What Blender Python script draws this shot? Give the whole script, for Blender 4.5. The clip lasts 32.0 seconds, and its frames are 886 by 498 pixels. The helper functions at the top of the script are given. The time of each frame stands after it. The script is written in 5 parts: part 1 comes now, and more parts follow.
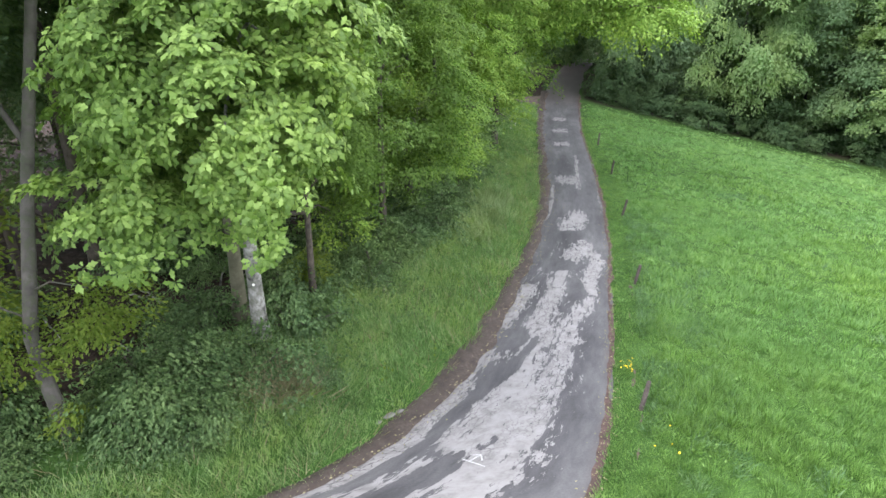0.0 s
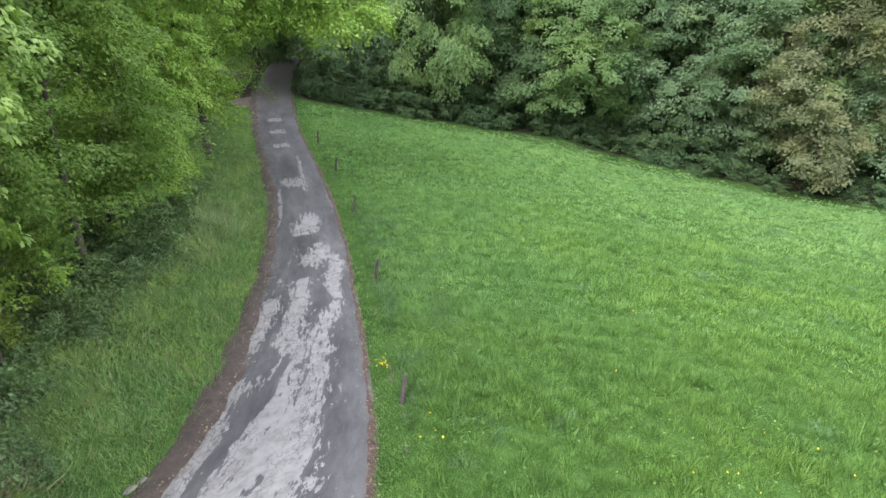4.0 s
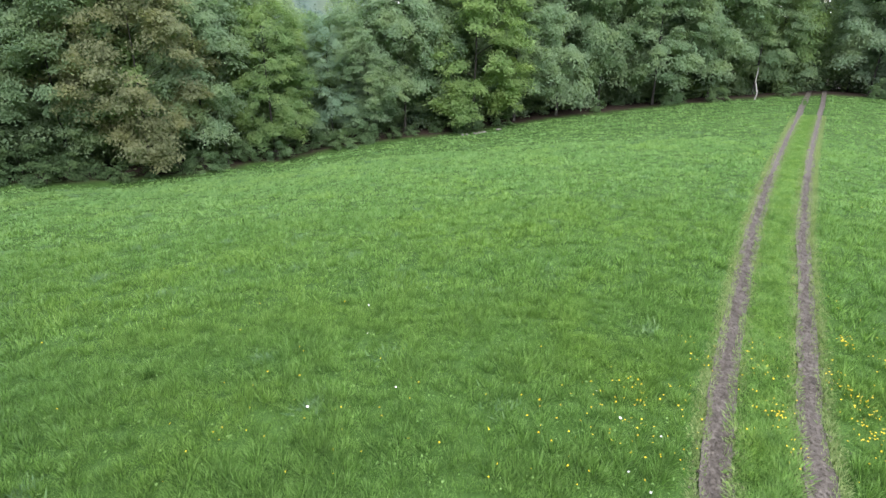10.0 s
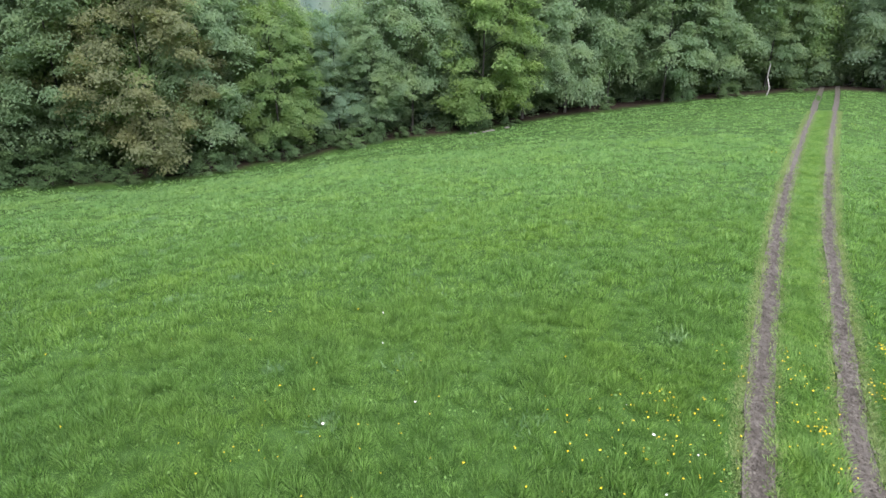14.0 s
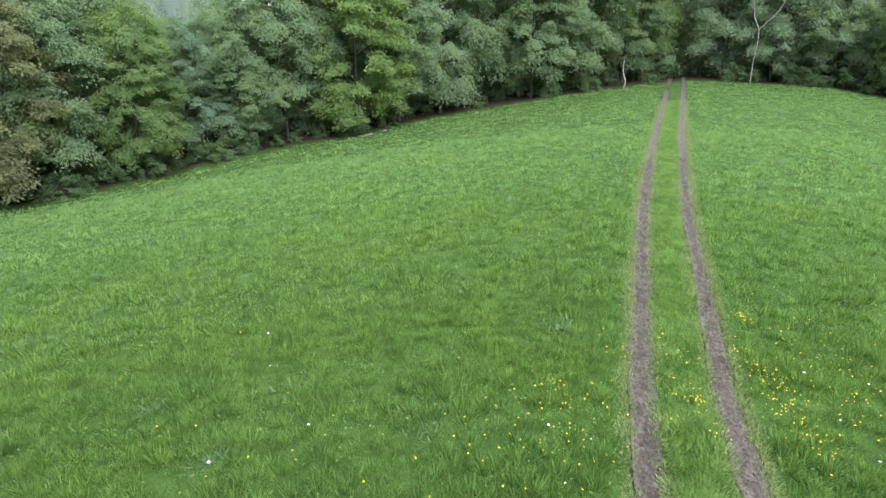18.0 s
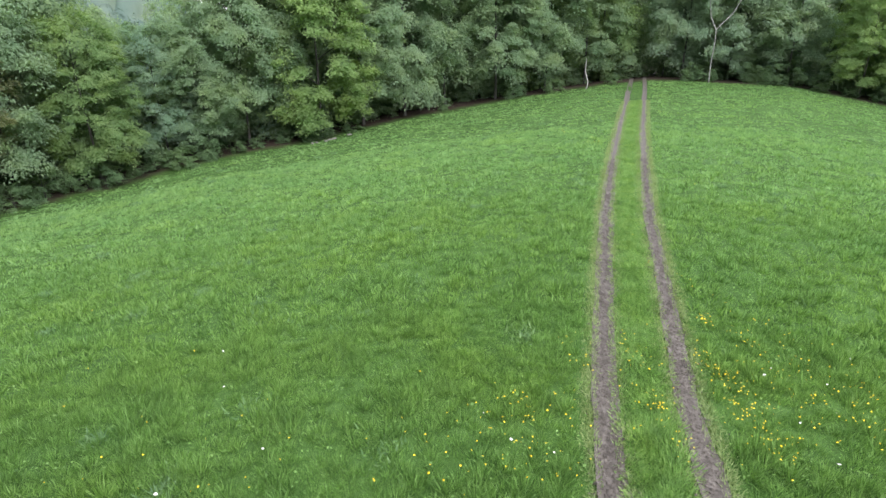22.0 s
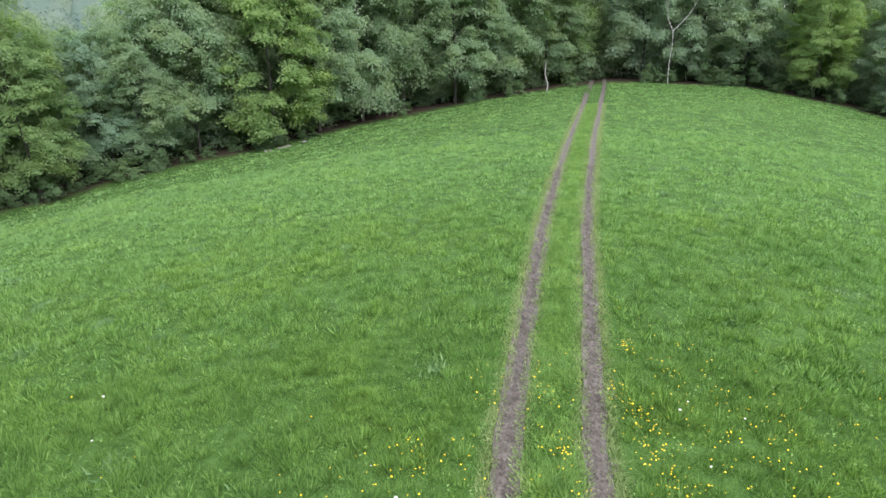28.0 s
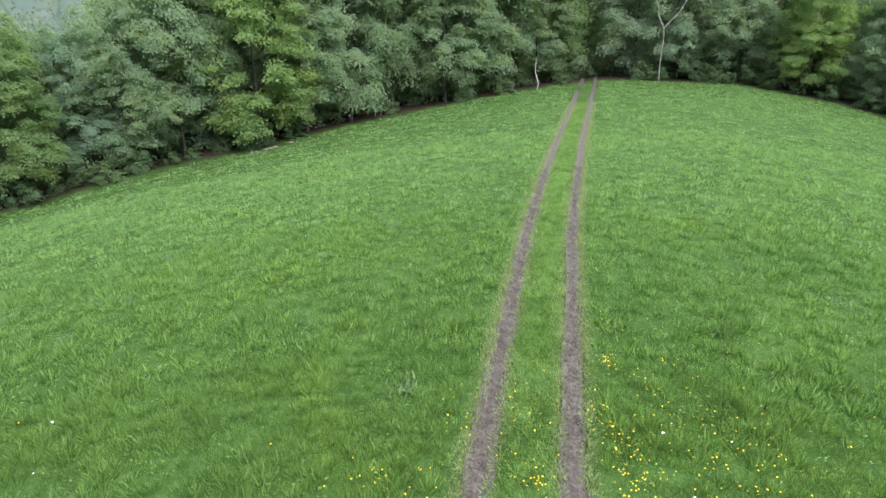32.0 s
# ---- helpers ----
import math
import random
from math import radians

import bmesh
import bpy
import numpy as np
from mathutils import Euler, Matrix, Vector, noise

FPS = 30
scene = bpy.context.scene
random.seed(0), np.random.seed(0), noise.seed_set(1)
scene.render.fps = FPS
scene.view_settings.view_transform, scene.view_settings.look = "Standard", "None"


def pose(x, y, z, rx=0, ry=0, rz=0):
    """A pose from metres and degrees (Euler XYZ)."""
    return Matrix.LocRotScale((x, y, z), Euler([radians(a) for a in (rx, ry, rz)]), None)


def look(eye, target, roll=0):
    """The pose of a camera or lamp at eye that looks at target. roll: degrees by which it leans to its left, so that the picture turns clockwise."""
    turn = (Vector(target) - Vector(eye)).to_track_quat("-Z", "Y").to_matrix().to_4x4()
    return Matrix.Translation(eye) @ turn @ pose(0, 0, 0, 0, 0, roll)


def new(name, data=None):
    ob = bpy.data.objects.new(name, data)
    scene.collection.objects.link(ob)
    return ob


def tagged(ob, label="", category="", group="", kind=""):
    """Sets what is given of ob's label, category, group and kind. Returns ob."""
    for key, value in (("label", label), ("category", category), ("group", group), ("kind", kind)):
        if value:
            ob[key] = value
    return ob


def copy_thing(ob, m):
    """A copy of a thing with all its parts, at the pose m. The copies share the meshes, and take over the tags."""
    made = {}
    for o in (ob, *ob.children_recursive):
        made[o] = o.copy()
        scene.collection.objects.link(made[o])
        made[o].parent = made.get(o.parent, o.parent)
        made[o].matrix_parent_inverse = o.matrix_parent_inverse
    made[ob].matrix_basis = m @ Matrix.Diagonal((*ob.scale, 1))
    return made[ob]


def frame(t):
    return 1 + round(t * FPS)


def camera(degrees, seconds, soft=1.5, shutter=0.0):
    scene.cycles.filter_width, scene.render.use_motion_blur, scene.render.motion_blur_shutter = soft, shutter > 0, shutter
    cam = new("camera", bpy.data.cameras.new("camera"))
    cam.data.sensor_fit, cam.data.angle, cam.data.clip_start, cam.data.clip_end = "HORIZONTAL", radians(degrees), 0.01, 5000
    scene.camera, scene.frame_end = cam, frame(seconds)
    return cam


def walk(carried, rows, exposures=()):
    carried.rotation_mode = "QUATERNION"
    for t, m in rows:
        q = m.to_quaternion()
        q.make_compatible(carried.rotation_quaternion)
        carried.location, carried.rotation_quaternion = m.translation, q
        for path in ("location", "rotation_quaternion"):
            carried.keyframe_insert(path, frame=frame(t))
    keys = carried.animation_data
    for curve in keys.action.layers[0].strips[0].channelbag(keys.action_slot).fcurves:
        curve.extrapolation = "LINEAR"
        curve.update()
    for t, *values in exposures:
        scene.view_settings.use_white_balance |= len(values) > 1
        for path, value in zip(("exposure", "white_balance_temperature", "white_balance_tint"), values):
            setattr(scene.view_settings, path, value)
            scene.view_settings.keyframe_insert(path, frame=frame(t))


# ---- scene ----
# seconds, place in metres, heading (clockwise from +y), tilt below level, roll, in degrees
PATH = [
    (0.0, 0.000, -0.000, 8.999, -0.00, 23.19, -0.46),
    (0.5, 0.026, 0.085, 8.995, 1.70, 23.28, -0.54),
    (1.0, 0.069, 0.185, 8.989, 4.28, 23.30, -0.61),
    (1.5, 0.127, 0.291, 8.993, 6.45, 23.32, -0.63),
    (2.0, 0.202, 0.392, 9.002, 9.42, 23.46, -0.61),
    (2.5, 0.264, 0.505, 9.005, 13.37, 23.56, -0.47),
    (4.5, 0.281, 0.593, 9.113, 30.41, 23.75, 0.04),
    (5.0, 0.248, 0.641, 9.102, 35.11, 23.81, 0.10),
    (5.5, 0.229, 0.705, 9.075, 39.79, 23.82, 0.21),
    (6.0, 0.222, 0.760, 9.043, 44.33, 23.86, 0.33),
    (6.5, 0.200, 0.791, 9.005, 48.37, 23.82, 0.41),
    (7.0, 0.160, 0.811, 8.970, 52.71, 23.79, 0.49),
    (7.5, 0.110, 0.826, 8.943, 56.72, 23.78, 0.46),
    (8.0, 0.045, 0.814, 8.936, 62.32, 23.77, 0.46),
    (8.5, -0.030, 0.824, 8.938, 67.95, 23.71, 0.62),
    (9.0, -0.114, 0.836, 8.937, 73.96, 23.69, 0.79),
    (9.5, -0.191, 0.844, 8.917, 79.34, 23.68, 0.93),
    (10.0, -0.263, 0.879, 8.886, 84.76, 23.64, 1.04),
    (10.5, -0.347, 0.945, 8.848, 87.55, 23.58, 1.05),
    (11.0, -0.421, 0.983, 8.814, 86.77, 23.64, 0.97),
    (11.5, -0.418, 1.019, 8.795, 85.58, 23.64, 0.86),
    (12.0, -0.287, 1.060, 8.782, 84.43, 23.64, 0.72),
    (12.5, -0.071, 1.109, 8.778, 82.85, 23.75, 0.53),
    (13.0, 0.175, 1.165, 8.785, 81.46, 23.75, 0.36),
    (13.5, 0.352, 1.219, 8.781, 82.57, 23.85, 0.37),
    (14.0, 0.452, 1.278, 8.770, 84.16, 23.80, 0.45),
    (14.5, 0.478, 1.314, 8.775, 87.47, 23.71, 0.50),
    (15.0, 0.460, 1.330, 8.784, 88.99, 23.65, 0.56),
    (15.5, 0.432, 1.313, 8.784, 93.36, 23.55, 0.47),
    (17.5, 0.577, 1.224, 8.748, 95.25, 23.50, 0.06),
    (18.0, 0.758, 1.126, 8.760, 95.35, 23.52, -0.08),
    (18.5, 0.918, 1.054, 8.770, 96.81, 23.64, -0.10),
    (19.0, 1.037, 1.014, 8.781, 97.42, 23.67, -0.03),
    (19.5, 1.104, 1.001, 8.795, 96.78, 23.63, -0.02),
    (20.0, 1.131, 1.003, 8.818, 96.53, 23.59, -0.06),
    (20.5, 1.136, 0.989, 8.835, 96.38, 23.53, -0.15),
    (21.0, 1.129, 0.958, 8.836, 96.30, 23.46, -0.26),
    (21.5, 1.128, 0.898, 8.831, 97.54, 23.45, -0.29),
    (22.0, 1.135, 0.782, 8.838, 98.37, 23.40, -0.29),
    (22.5, 1.088, 0.562, 8.861, 97.82, 23.43, -0.47),
    (23.0, 1.032, 0.258, 8.871, 97.84, 23.48, -0.71),
    (23.5, 1.044, -0.006, 8.868, 98.14, 23.44, -0.76),
    (24.0, 1.130, -0.230, 8.864, 98.38, 23.44, -0.71),
    (24.5, 1.267, -0.422, 8.866, 98.58, 23.58, -0.60),
    (25.0, 1.516, -0.652, 8.881, 98.39, 23.75, -0.61),
    (25.5, 1.882, -0.938, 8.918, 98.08, 23.73, -0.78),
    (27.5, 2.134, -1.253, 8.994, 100.09, 23.51, -0.50),
    (28.0, 2.177, -1.355, 8.999, 100.78, 23.31, -0.55),
    (28.5, 2.250, -1.476, 8.996, 101.18, 23.27, -0.57),
    (29.0, 2.335, -1.601, 8.994, 101.02, 23.30, -0.61),
    (29.5, 2.432, -1.727, 8.985, 101.25, 23.34, -0.70),
    (30.0, 2.542, -1.848, 8.977, 101.83, 23.38, -0.75),
    (30.5, 2.639, -1.953, 8.986, 102.45, 23.41, -0.71),
    (31.0, 2.737, -2.036, 9.004, 102.35, 23.45, -0.63),
    (31.5, 2.848, -2.099, 9.002, 101.56, 23.48, -0.66),
    (32.0, 2.987, -2.132, 8.972, 101.28, 23.49, -0.81),
]
cam = camera(71.65, 32.0, soft=1.5)


def aim(x, y, z, heading, down, roll):
    h, d = radians(heading), radians(down)
    ahead = Vector((math.sin(h) * math.cos(d), math.cos(h) * math.cos(d), -math.sin(d)))
    return look(Vector((x, y, z)), Vector((x, y, z)) + ahead, roll)


walk(cam, [(row[0], aim(*row[1:])) for row in PATH], exposures=[(0.0, 2.64, 6300, 18), (2.5, 2.54, 6300, 18), (5.0, 2.3, 6300, 18), (9.0, 2.08, 6300, 18), (13.0, 2.02, 6300, 18), (32.0, 2.0, 6300, 18)])

# ---- light: an overcast morning ----
world = bpy.data.worlds.new("overcast_sky")
scene.world = world
world.use_nodes = True
wn = world.node_tree
sky = wn.nodes.new("ShaderNodeTexSky")
sky.sky_type = "NISHITA"
sky.sun_disc = False
sky.sun_elevation, sky.sun_rotation = radians(45), radians(110)
sky.air_density, sky.dust_density, sky.ozone_density = 1.0, 1.5, 1.0
hsv = wn.nodes.new("ShaderNodeHueSaturation")
hsv.inputs["Saturation"].default_value = 0.35
way = wn.nodes.new("ShaderNodeTexCoord")
even = wn.nodes.new("ShaderNodeVectorMath")
even.operation = "ABSOLUTE"
wn.links.new(way.outputs["Generated"], even.inputs[0])
split = wn.nodes.new("ShaderNodeSeparateXYZ")
wn.links.new(even.outputs[0], split.inputs[0])
first = wn.nodes.new("ShaderNodeSeparateXYZ")
wn.links.new(way.outputs["Generated"], first.inputs[0])
whole = wn.nodes.new("ShaderNodeCombineXYZ")
wn.links.new(first.outputs[0], whole.inputs[0])
wn.links.new(first.outputs[1], whole.inputs[1])
wn.links.new(split.outputs[2], whole.inputs[2])
wn.links.new(whole.outputs[0], sky.inputs["Vector"])
wn.links.new(sky.outputs[0], hsv.inputs["Color"])
cloud = wn.nodes.new("ShaderNodeMix")
cloud.data_type = "RGBA"
cloud.inputs[0].default_value = 0.55
cloud.inputs[7].default_value = (2.2, 2.35, 2.5, 1)
wn.links.new(hsv.outputs[0], cloud.inputs[6])
wn.links.new(cloud.outputs[2], wn.nodes["Background"].inputs[0])
wn.nodes["Background"].inputs[1].default_value = 0.15
sun_lamp = bpy.data.lights.new("sun", "SUN")
sun_lamp.energy, sun_lamp.angle, sun_lamp.color = 1.5, radians(40), (1.0, 0.97, 0.92)
new("sun", sun_lamp).matrix_world = look((0, 0, 46.8), (44, 16, 0))

# ---- numbers: noise, terrain, road, ruts ----
TABLES = {}


def value_noise(x, y, seed=0):
    """Smooth noise between 0 and 1."""
    if seed not in TABLES:
        TABLES[seed] = np.random.default_rng(seed + 77).random((256, 256))
    table = TABLES[seed]
    ix, iy = np.floor(x).astype(int), np.floor(y).astype(int)
    fx, fy = x - ix, y - iy
    fx, fy = fx * fx * (3 - 2 * fx), fy * fy * (3 - 2 * fy)
    a, b = table[ix & 255, iy & 255], table[(ix + 1) & 255, iy & 255]
    c, d = table[ix & 255, (iy + 1) & 255], table[(ix + 1) & 255, (iy + 1) & 255]
    return (a * (1 - fx) + b * fx) * (1 - fy) + (c * (1 - fx) + d * fx) * fy


def fractal(x, y, seed=0, octaves=3):
    total, size, amount = 0, 1.0, 0.0
    for k in range(octaves):
        total = total + value_noise(x * 2 ** k + 17 * k, y * 2 ** k - 9 * k, seed + k) * size
        amount += size
        size *= 0.5
    return total / amount


# the field's far edge: heading, distance, height
EDGE_HEADING = [-180, -60, 0, 12.7, 19.6, 27, 37, 42, 55, 62, 69, 76, 87, 101, 109.5, 115.6, 126.5, 133, 145, 180]
EDGE_FAR = [70, 60, 56, 56, 57, 58, 60, 60, 58, 60, 64, 68, 74, 86, 93, 97, 96, 92, 85, 70]
EDGE_Z = [-1, 0.8, 0.2, -0.4, -2.0, -3.5, -5.3, -6.7, -7.9, -8.3, -8.7, -8.5, -8.1, -6.8, -5.4, -4.4, -4.1, -5.1, -7.6, -1]
ROAD_Y = [-40, 0.9, 4.2, 7.6, 9.6, 10.8, 12.5, 15.1, 18.8, 22.2, 27.8, 35.1, 42.8, 51.4, 60, 72, 90]
ROAD_LEFT = [-90, -22, -13, -6, -2.6, -1.2, 0.1, 1.4, 2.6, 3.7, 5.0, 6.0, 7.0, 8.3, 10.0, 13.0, 18.5]
ROAD_RIGHT = [-80, -9, -1.5, 2.1, 3.1, 3.55, 4.1, 4.8, 5.7, 6.55, 7.7, 8.8, 9.8, 11.4, 13.2, 16.2, 21.7]


def road_left(y):
    return np.interp(y, ROAD_Y, ROAD_LEFT)


def road_right(y):
    return np.interp(y, ROAD_Y, ROAD_RIGHT)


def beside_road(x, y):
    """Metres outside the road's edge (below 0 on the road); left is True on the wood's side."""
    l, r = road_left(y) - x, x - road_right(y)
    return np.maximum(l, r), l > r


RUT_X = [0, 9.4, 12, 17.6, 25.5, 35, 48, 62, 78, 92, 104]
RUT_Y = [-2.05, -4.64, -5.55, -7.86, -11.16, -15.48, -21.6, -28.4, -36.1, -42.8, -48.6]
GAUGE = 1.88


def rut_offset(x, y):
    """Sideways distance from the track's middle line, to its left."""
    return (y - np.interp(x, RUT_X, RUT_Y)) * 0.915


def edge_far(heading):
    return np.interp(heading, EDGE_HEADING, EDGE_FAR)


def smooth(a, b, v):
    t = np.clip((v - a) / (b - a), 0, 1)
    return t * t * (3 - 2 * t)


def height(x, y):
    """The lie of the land, without road and ruts cut in."""
    x, y = np.asarray(x, float), np.asarray(y, float)
    far, heading = np.hypot(x, y), np.degrees(np.arctan2(x, y))
    edge, low = edge_far(heading), np.interp(heading, EDGE_HEADING, EDGE_Z)
    s = np.clip((far - 12) / (edge - 12), 0, 1)
    z = low * s ** 1.12
    beyond = np.clip(far - edge, 0, None)
    lane_out = np.maximum(road_left(y) - x, x - road_right(y))
    z = z - 4.0 * smooth(1, 40, beyond) * np.where((y > 40) & (far < 110), smooth(1, 9, lane_out), 1) - 26 * smooth(100, 400, beyond) - 70 * smooth(400, 2600, beyond) + 33 * np.exp(-((heading - 69) / 8.5) ** 2) * smooth(190, 300, far) * smooth(520, 400, far)
    out, left = beside_road(x, y)
    bank = smooth(0.1, 3.5, out) * smooth(60, 35, far)
    z = z + np.where(left, 0.75 * bank, 0.25 * smooth(0, 1.5, out) * smooth(45, 25, far) * smooth(14, 6, out)) - 0.25 * smooth(12, 4, out) * smooth(70, 40, far)
    z = z + (fractal(x / 6, y / 6, 3) - 0.5) * 0.14 * smooth(0.5, 4, out) * smooth(2, 5, np.abs(rut_offset(x, y)))
    return z


# ---- mesh helpers ----
def array_mesh(name, verts, faces, material, smooth_faces=False):
    """A mesh from numpy arrays: verts (n, 3), faces (m, k)."""
    verts, faces = np.ascontiguousarray(verts, np.float32), np.ascontiguousarray(faces, np.int32)
    mesh = bpy.data.meshes.new(name)
    count, corners = faces.shape
    mesh.vertices.add(len(verts))
    mesh.vertices.foreach_set("co", verts.ravel())
    mesh.loops.add(count * corners)
    mesh.loops.foreach_set("vertex_index", faces.ravel())
    mesh.polygons.add(count)
    mesh.polygons.foreach_set("loop_start", np.arange(0, count * corners, corners, dtype=np.int32))
    mesh.polygons.foreach_set("use_smooth", np.full(count, smooth_faces))
    mesh.materials.append(material)
    mesh.update(calc_edges=True)
    return mesh


def add_values(mesh, name, values):
    mesh.attributes.new(name, "FLOAT", "POINT").data.foreach_set("value", np.ascontiguousarray(values, np.float32))


def part_mesh(name, mesh, parent, label=""):
    ob = new(name, mesh)
    ob.parent = parent
    if label:
        tagged(ob, label)
    return ob


def unit(v):
    return v / np.maximum(np.linalg.norm(v, axis=-1, keepdims=True), 1e-9)


def grid_faces(rows, cols):
    i = np.arange(rows - 1)[:, None] * cols + np.arange(cols - 1)[None, :]
    return np.stack([i, i + 1, i + cols + 1, i + cols], -1).reshape(-1, 4)


def scatter(template, tris, pos, along, normal, size):
    """Copies of a flat or folded little shape (k, 3: along, across, up) as one array of verts and faces."""
    along = unit(along)
    across = unit(np.cross(normal, along))
    up = np.cross(along, across)
    t, size = np.asarray(template, float), np.asarray(size, float).reshape(-1, 1, 1)
    v = pos[:, None, :] + size * (t[None, :, 0:1] * along[:, None, :] + t[None, :, 1:2] * across[:, None, :] + t[None, :, 2:3] * up[:, None, :])
    f = np.asarray(tris)[None] + (np.arange(len(pos)) * len(t))[:, None, None]
    return v.reshape(-1, 3), f.reshape(-1, len(tris[0]))


def tube(path, radii, sides=8):
    """A tapered tube along a path."""
    path = np.asarray(path, float)
    ahead = unit(np.gradient(path, axis=0))
    side = unit(np.cross(ahead, np.array([0.31, 0.93, 0.2])))
    other = np.cross(ahead, side)
    a = np.linspace(0, 2 * np.pi, sides, endpoint=False)
    ring = side[:, None] * np.cos(a)[None, :, None] + other[:, None] * np.sin(a)[None, :, None]
    v = path[:, None] + ring * np.asarray(radii, float)[:, None, None]
    n = len(path)
    i, j = np.arange(n - 1)[:, None] * sides, np.arange(sides)[None, :]
    f = np.stack([i + j, i + (j + 1) % sides, i + sides + (j + 1) % sides, i + sides + j], -1).reshape(-1, 4)
    return v.reshape(-1, 3), f


def joined(pieces):
    verts, faces, base = [], [], 0
    for v, f in pieces:
        verts.append(v)
        faces.append(np.asarray(f) + base)
        base += len(v)
    return np.concatenate(verts), np.concatenate(faces)


# ---- materials ----
def material(name):
    m = bpy.data.materials.new(name)
    m.use_nodes = True
    nodes, links = m.node_tree.nodes, m.node_tree.links
    nodes.clear()
    return m, nodes, links, nodes.new("ShaderNodeOutputMaterial")


def ramp(nodes, links, source, stops):
    r = nodes.new("ShaderNodeValToRGB")
    el = r.color_ramp.elements
    while len(el) < len(stops):
        el.new(0.5)
    for e, (at, colour) in zip(el, stops):
        e.position, e.color = at, (*colour, 1)
    links.new(source, r.inputs[0])
    return r.outputs[0]


def noise_node(nodes, links, scale, detail=4, vector=None, rough=0.55):
    n = nodes.new("ShaderNodeTexNoise")
    n.inputs["Scale"].default_value, n.inputs["Detail"].default_value, n.inputs["Roughness"].default_value = scale, detail, rough
    if vector is None:
        vector = nodes.new("ShaderNodeNewGeometry").outputs["Position"]
    links.new(vector, n.inputs["Vector"])
    return n.outputs["Fac"]


def mixed(nodes, links, fac, a, b, mode="MIX"):
    n = nodes.new("ShaderNodeMix")
    n.data_type, n.blend_type = "RGBA", mode
    for value, socket in ((fac, n.inputs[0]), (a, n.inputs[6]), (b, n.inputs[7])):
        if isinstance(value, bpy.types.NodeSocket):
            links.new(value, socket)
        elif isinstance(value, (int, float)):
            socket.default_value = value
        else:
            socket.default_value = (*value, 1)
    return n.outputs[2]


def leaf_material(name, dark, mid, light, patch=0.0, through_light=0.3, gloss=0.12, patch_scale=0.35, mottle=0.0):
    """Leaves or blades: each its own shade, patches of colour, light coming through."""
    m, nodes, links, out = material(name)
    geo = nodes.new("ShaderNodeNewGeometry")
    colour = ramp(nodes, links, geo.outputs["Random Per Island"], [(0.0, dark), (0.5, mid), (1.0, light)])
    big = noise_node(nodes, links, patch_scale, 3)
    tint = ramp(nodes, links, big, [(0.3, (0.7, 0.82, 0.85)), (0.5, (1, 1, 1)), (0.7, (1.25, 1.14, 0.85))])
    colour = mixed(nodes, links, patch, colour, mixed(nodes, links, 1.0, colour, tint, "MULTIPLY"))
    if mottle:
        spots_of = ramp(nodes, links, noise_node(nodes, links, mottle, 3), [(0.32, (0.66, 0.72, 0.70)), (0.5, (0.98, 0.98, 0.98)), (0.68, (1.18, 1.16, 1.2))])
        colour = mixed(nodes, links, 0.8, colour, mixed(nodes, links, 1.0, colour, spots_of, "MULTIPLY"))
    diffuse = nodes.new("ShaderNodeBsdfPrincipled")
    links.new(colour, diffuse.inputs["Base Color"])
    diffuse.inputs["Roughness"].default_value = 0.6
    diffuse.inputs["Specular IOR Level"].default_value = gloss * 2
    lit = nodes.new("ShaderNodeBsdfTranslucent")
    links.new(mixed(nodes, links, 1.0, colour, (1.3, 1.4, 0.75), "MULTIPLY"), lit.inputs["Color"])
    mix = nodes.new("ShaderNodeMixShader")
    mix.inputs[0].default_value = through_light
    links.new(diffuse.outputs[0], mix.inputs[1])
    links.new(lit.outputs[0], mix.inputs[2])
    links.new(mix.outputs[0], out.inputs["Surface"])
    return m


def rough_material(name, stops, scale, bump=0.3, bump_scale=None, roughness=0.9, fine=None, second=None):
    """Soil, bark, timber: noise in two scales and relief."""
    m, nodes, links, out = material(name)
    tex = nodes.new("ShaderNodeTexCoord").outputs["Object"]
    colour = ramp(nodes, links, noise_node(nodes, links, scale, 5, tex), stops)
    if second:
        colour = mixed(nodes, links, ramp(nodes, links, noise_node(nodes, links, second[0], 4, tex), [(0.45, (0, 0, 0)), (0.6, (1, 1, 1))]), colour, second[1])
    bsdf = nodes.new("ShaderNodeBsdfPrincipled")
    bsdf.inputs["Roughness"].default_value = roughness
    links.new(colour, bsdf.inputs["Base Color"])
    b = nodes.new("ShaderNodeBump")
    b.inputs["Strength"].default_value, b.inputs["Distance"].default_value = bump, 0.03
    links.new(noise_node(nodes, links, bump_scale or scale * 4, 6, tex), b.inputs["Height"])
    links.new(b.outputs[0], bsdf.inputs["Normal"])
    links.new(bsdf.outputs[0], out.inputs["Surface"])
    return m


MEADOW = leaf_material("meadow_grass", (0.056, 0.126, 0.027), (0.119, 0.23, 0.054), (0.212, 0.358, 0.116), 0.45, 0.35, 0.1, 0.22, mottle=1.7)
# light blades: the grass's own colour near the lane, painted haze far off
SPRING_HAZE = leaf_material("spring_and_haze_grass", (0.142, 0.265, 0.088), (0.178, 0.318, 0.112), (0.226, 0.376, 0.15), 0.4, 0.35, 0.1, 0.22, mottle=1.7)
SHORT = leaf_material("trodden_grass", (0.10, 0.195, 0.05), (0.16, 0.292, 0.076), (0.235, 0.375, 0.12), 0.4, 0.3, 0.1, 0.8, mottle=2.2)
# shrub leaves darkened to paint the shade under the overhanging trees
SHRUB = leaf_material("shade_painted_shrub_leaves", (0.05, 0.09, 0.04), (0.075, 0.128, 0.056), (0.102, 0.162, 0.075), 0.5, 0.35, 0.05, 0.4)
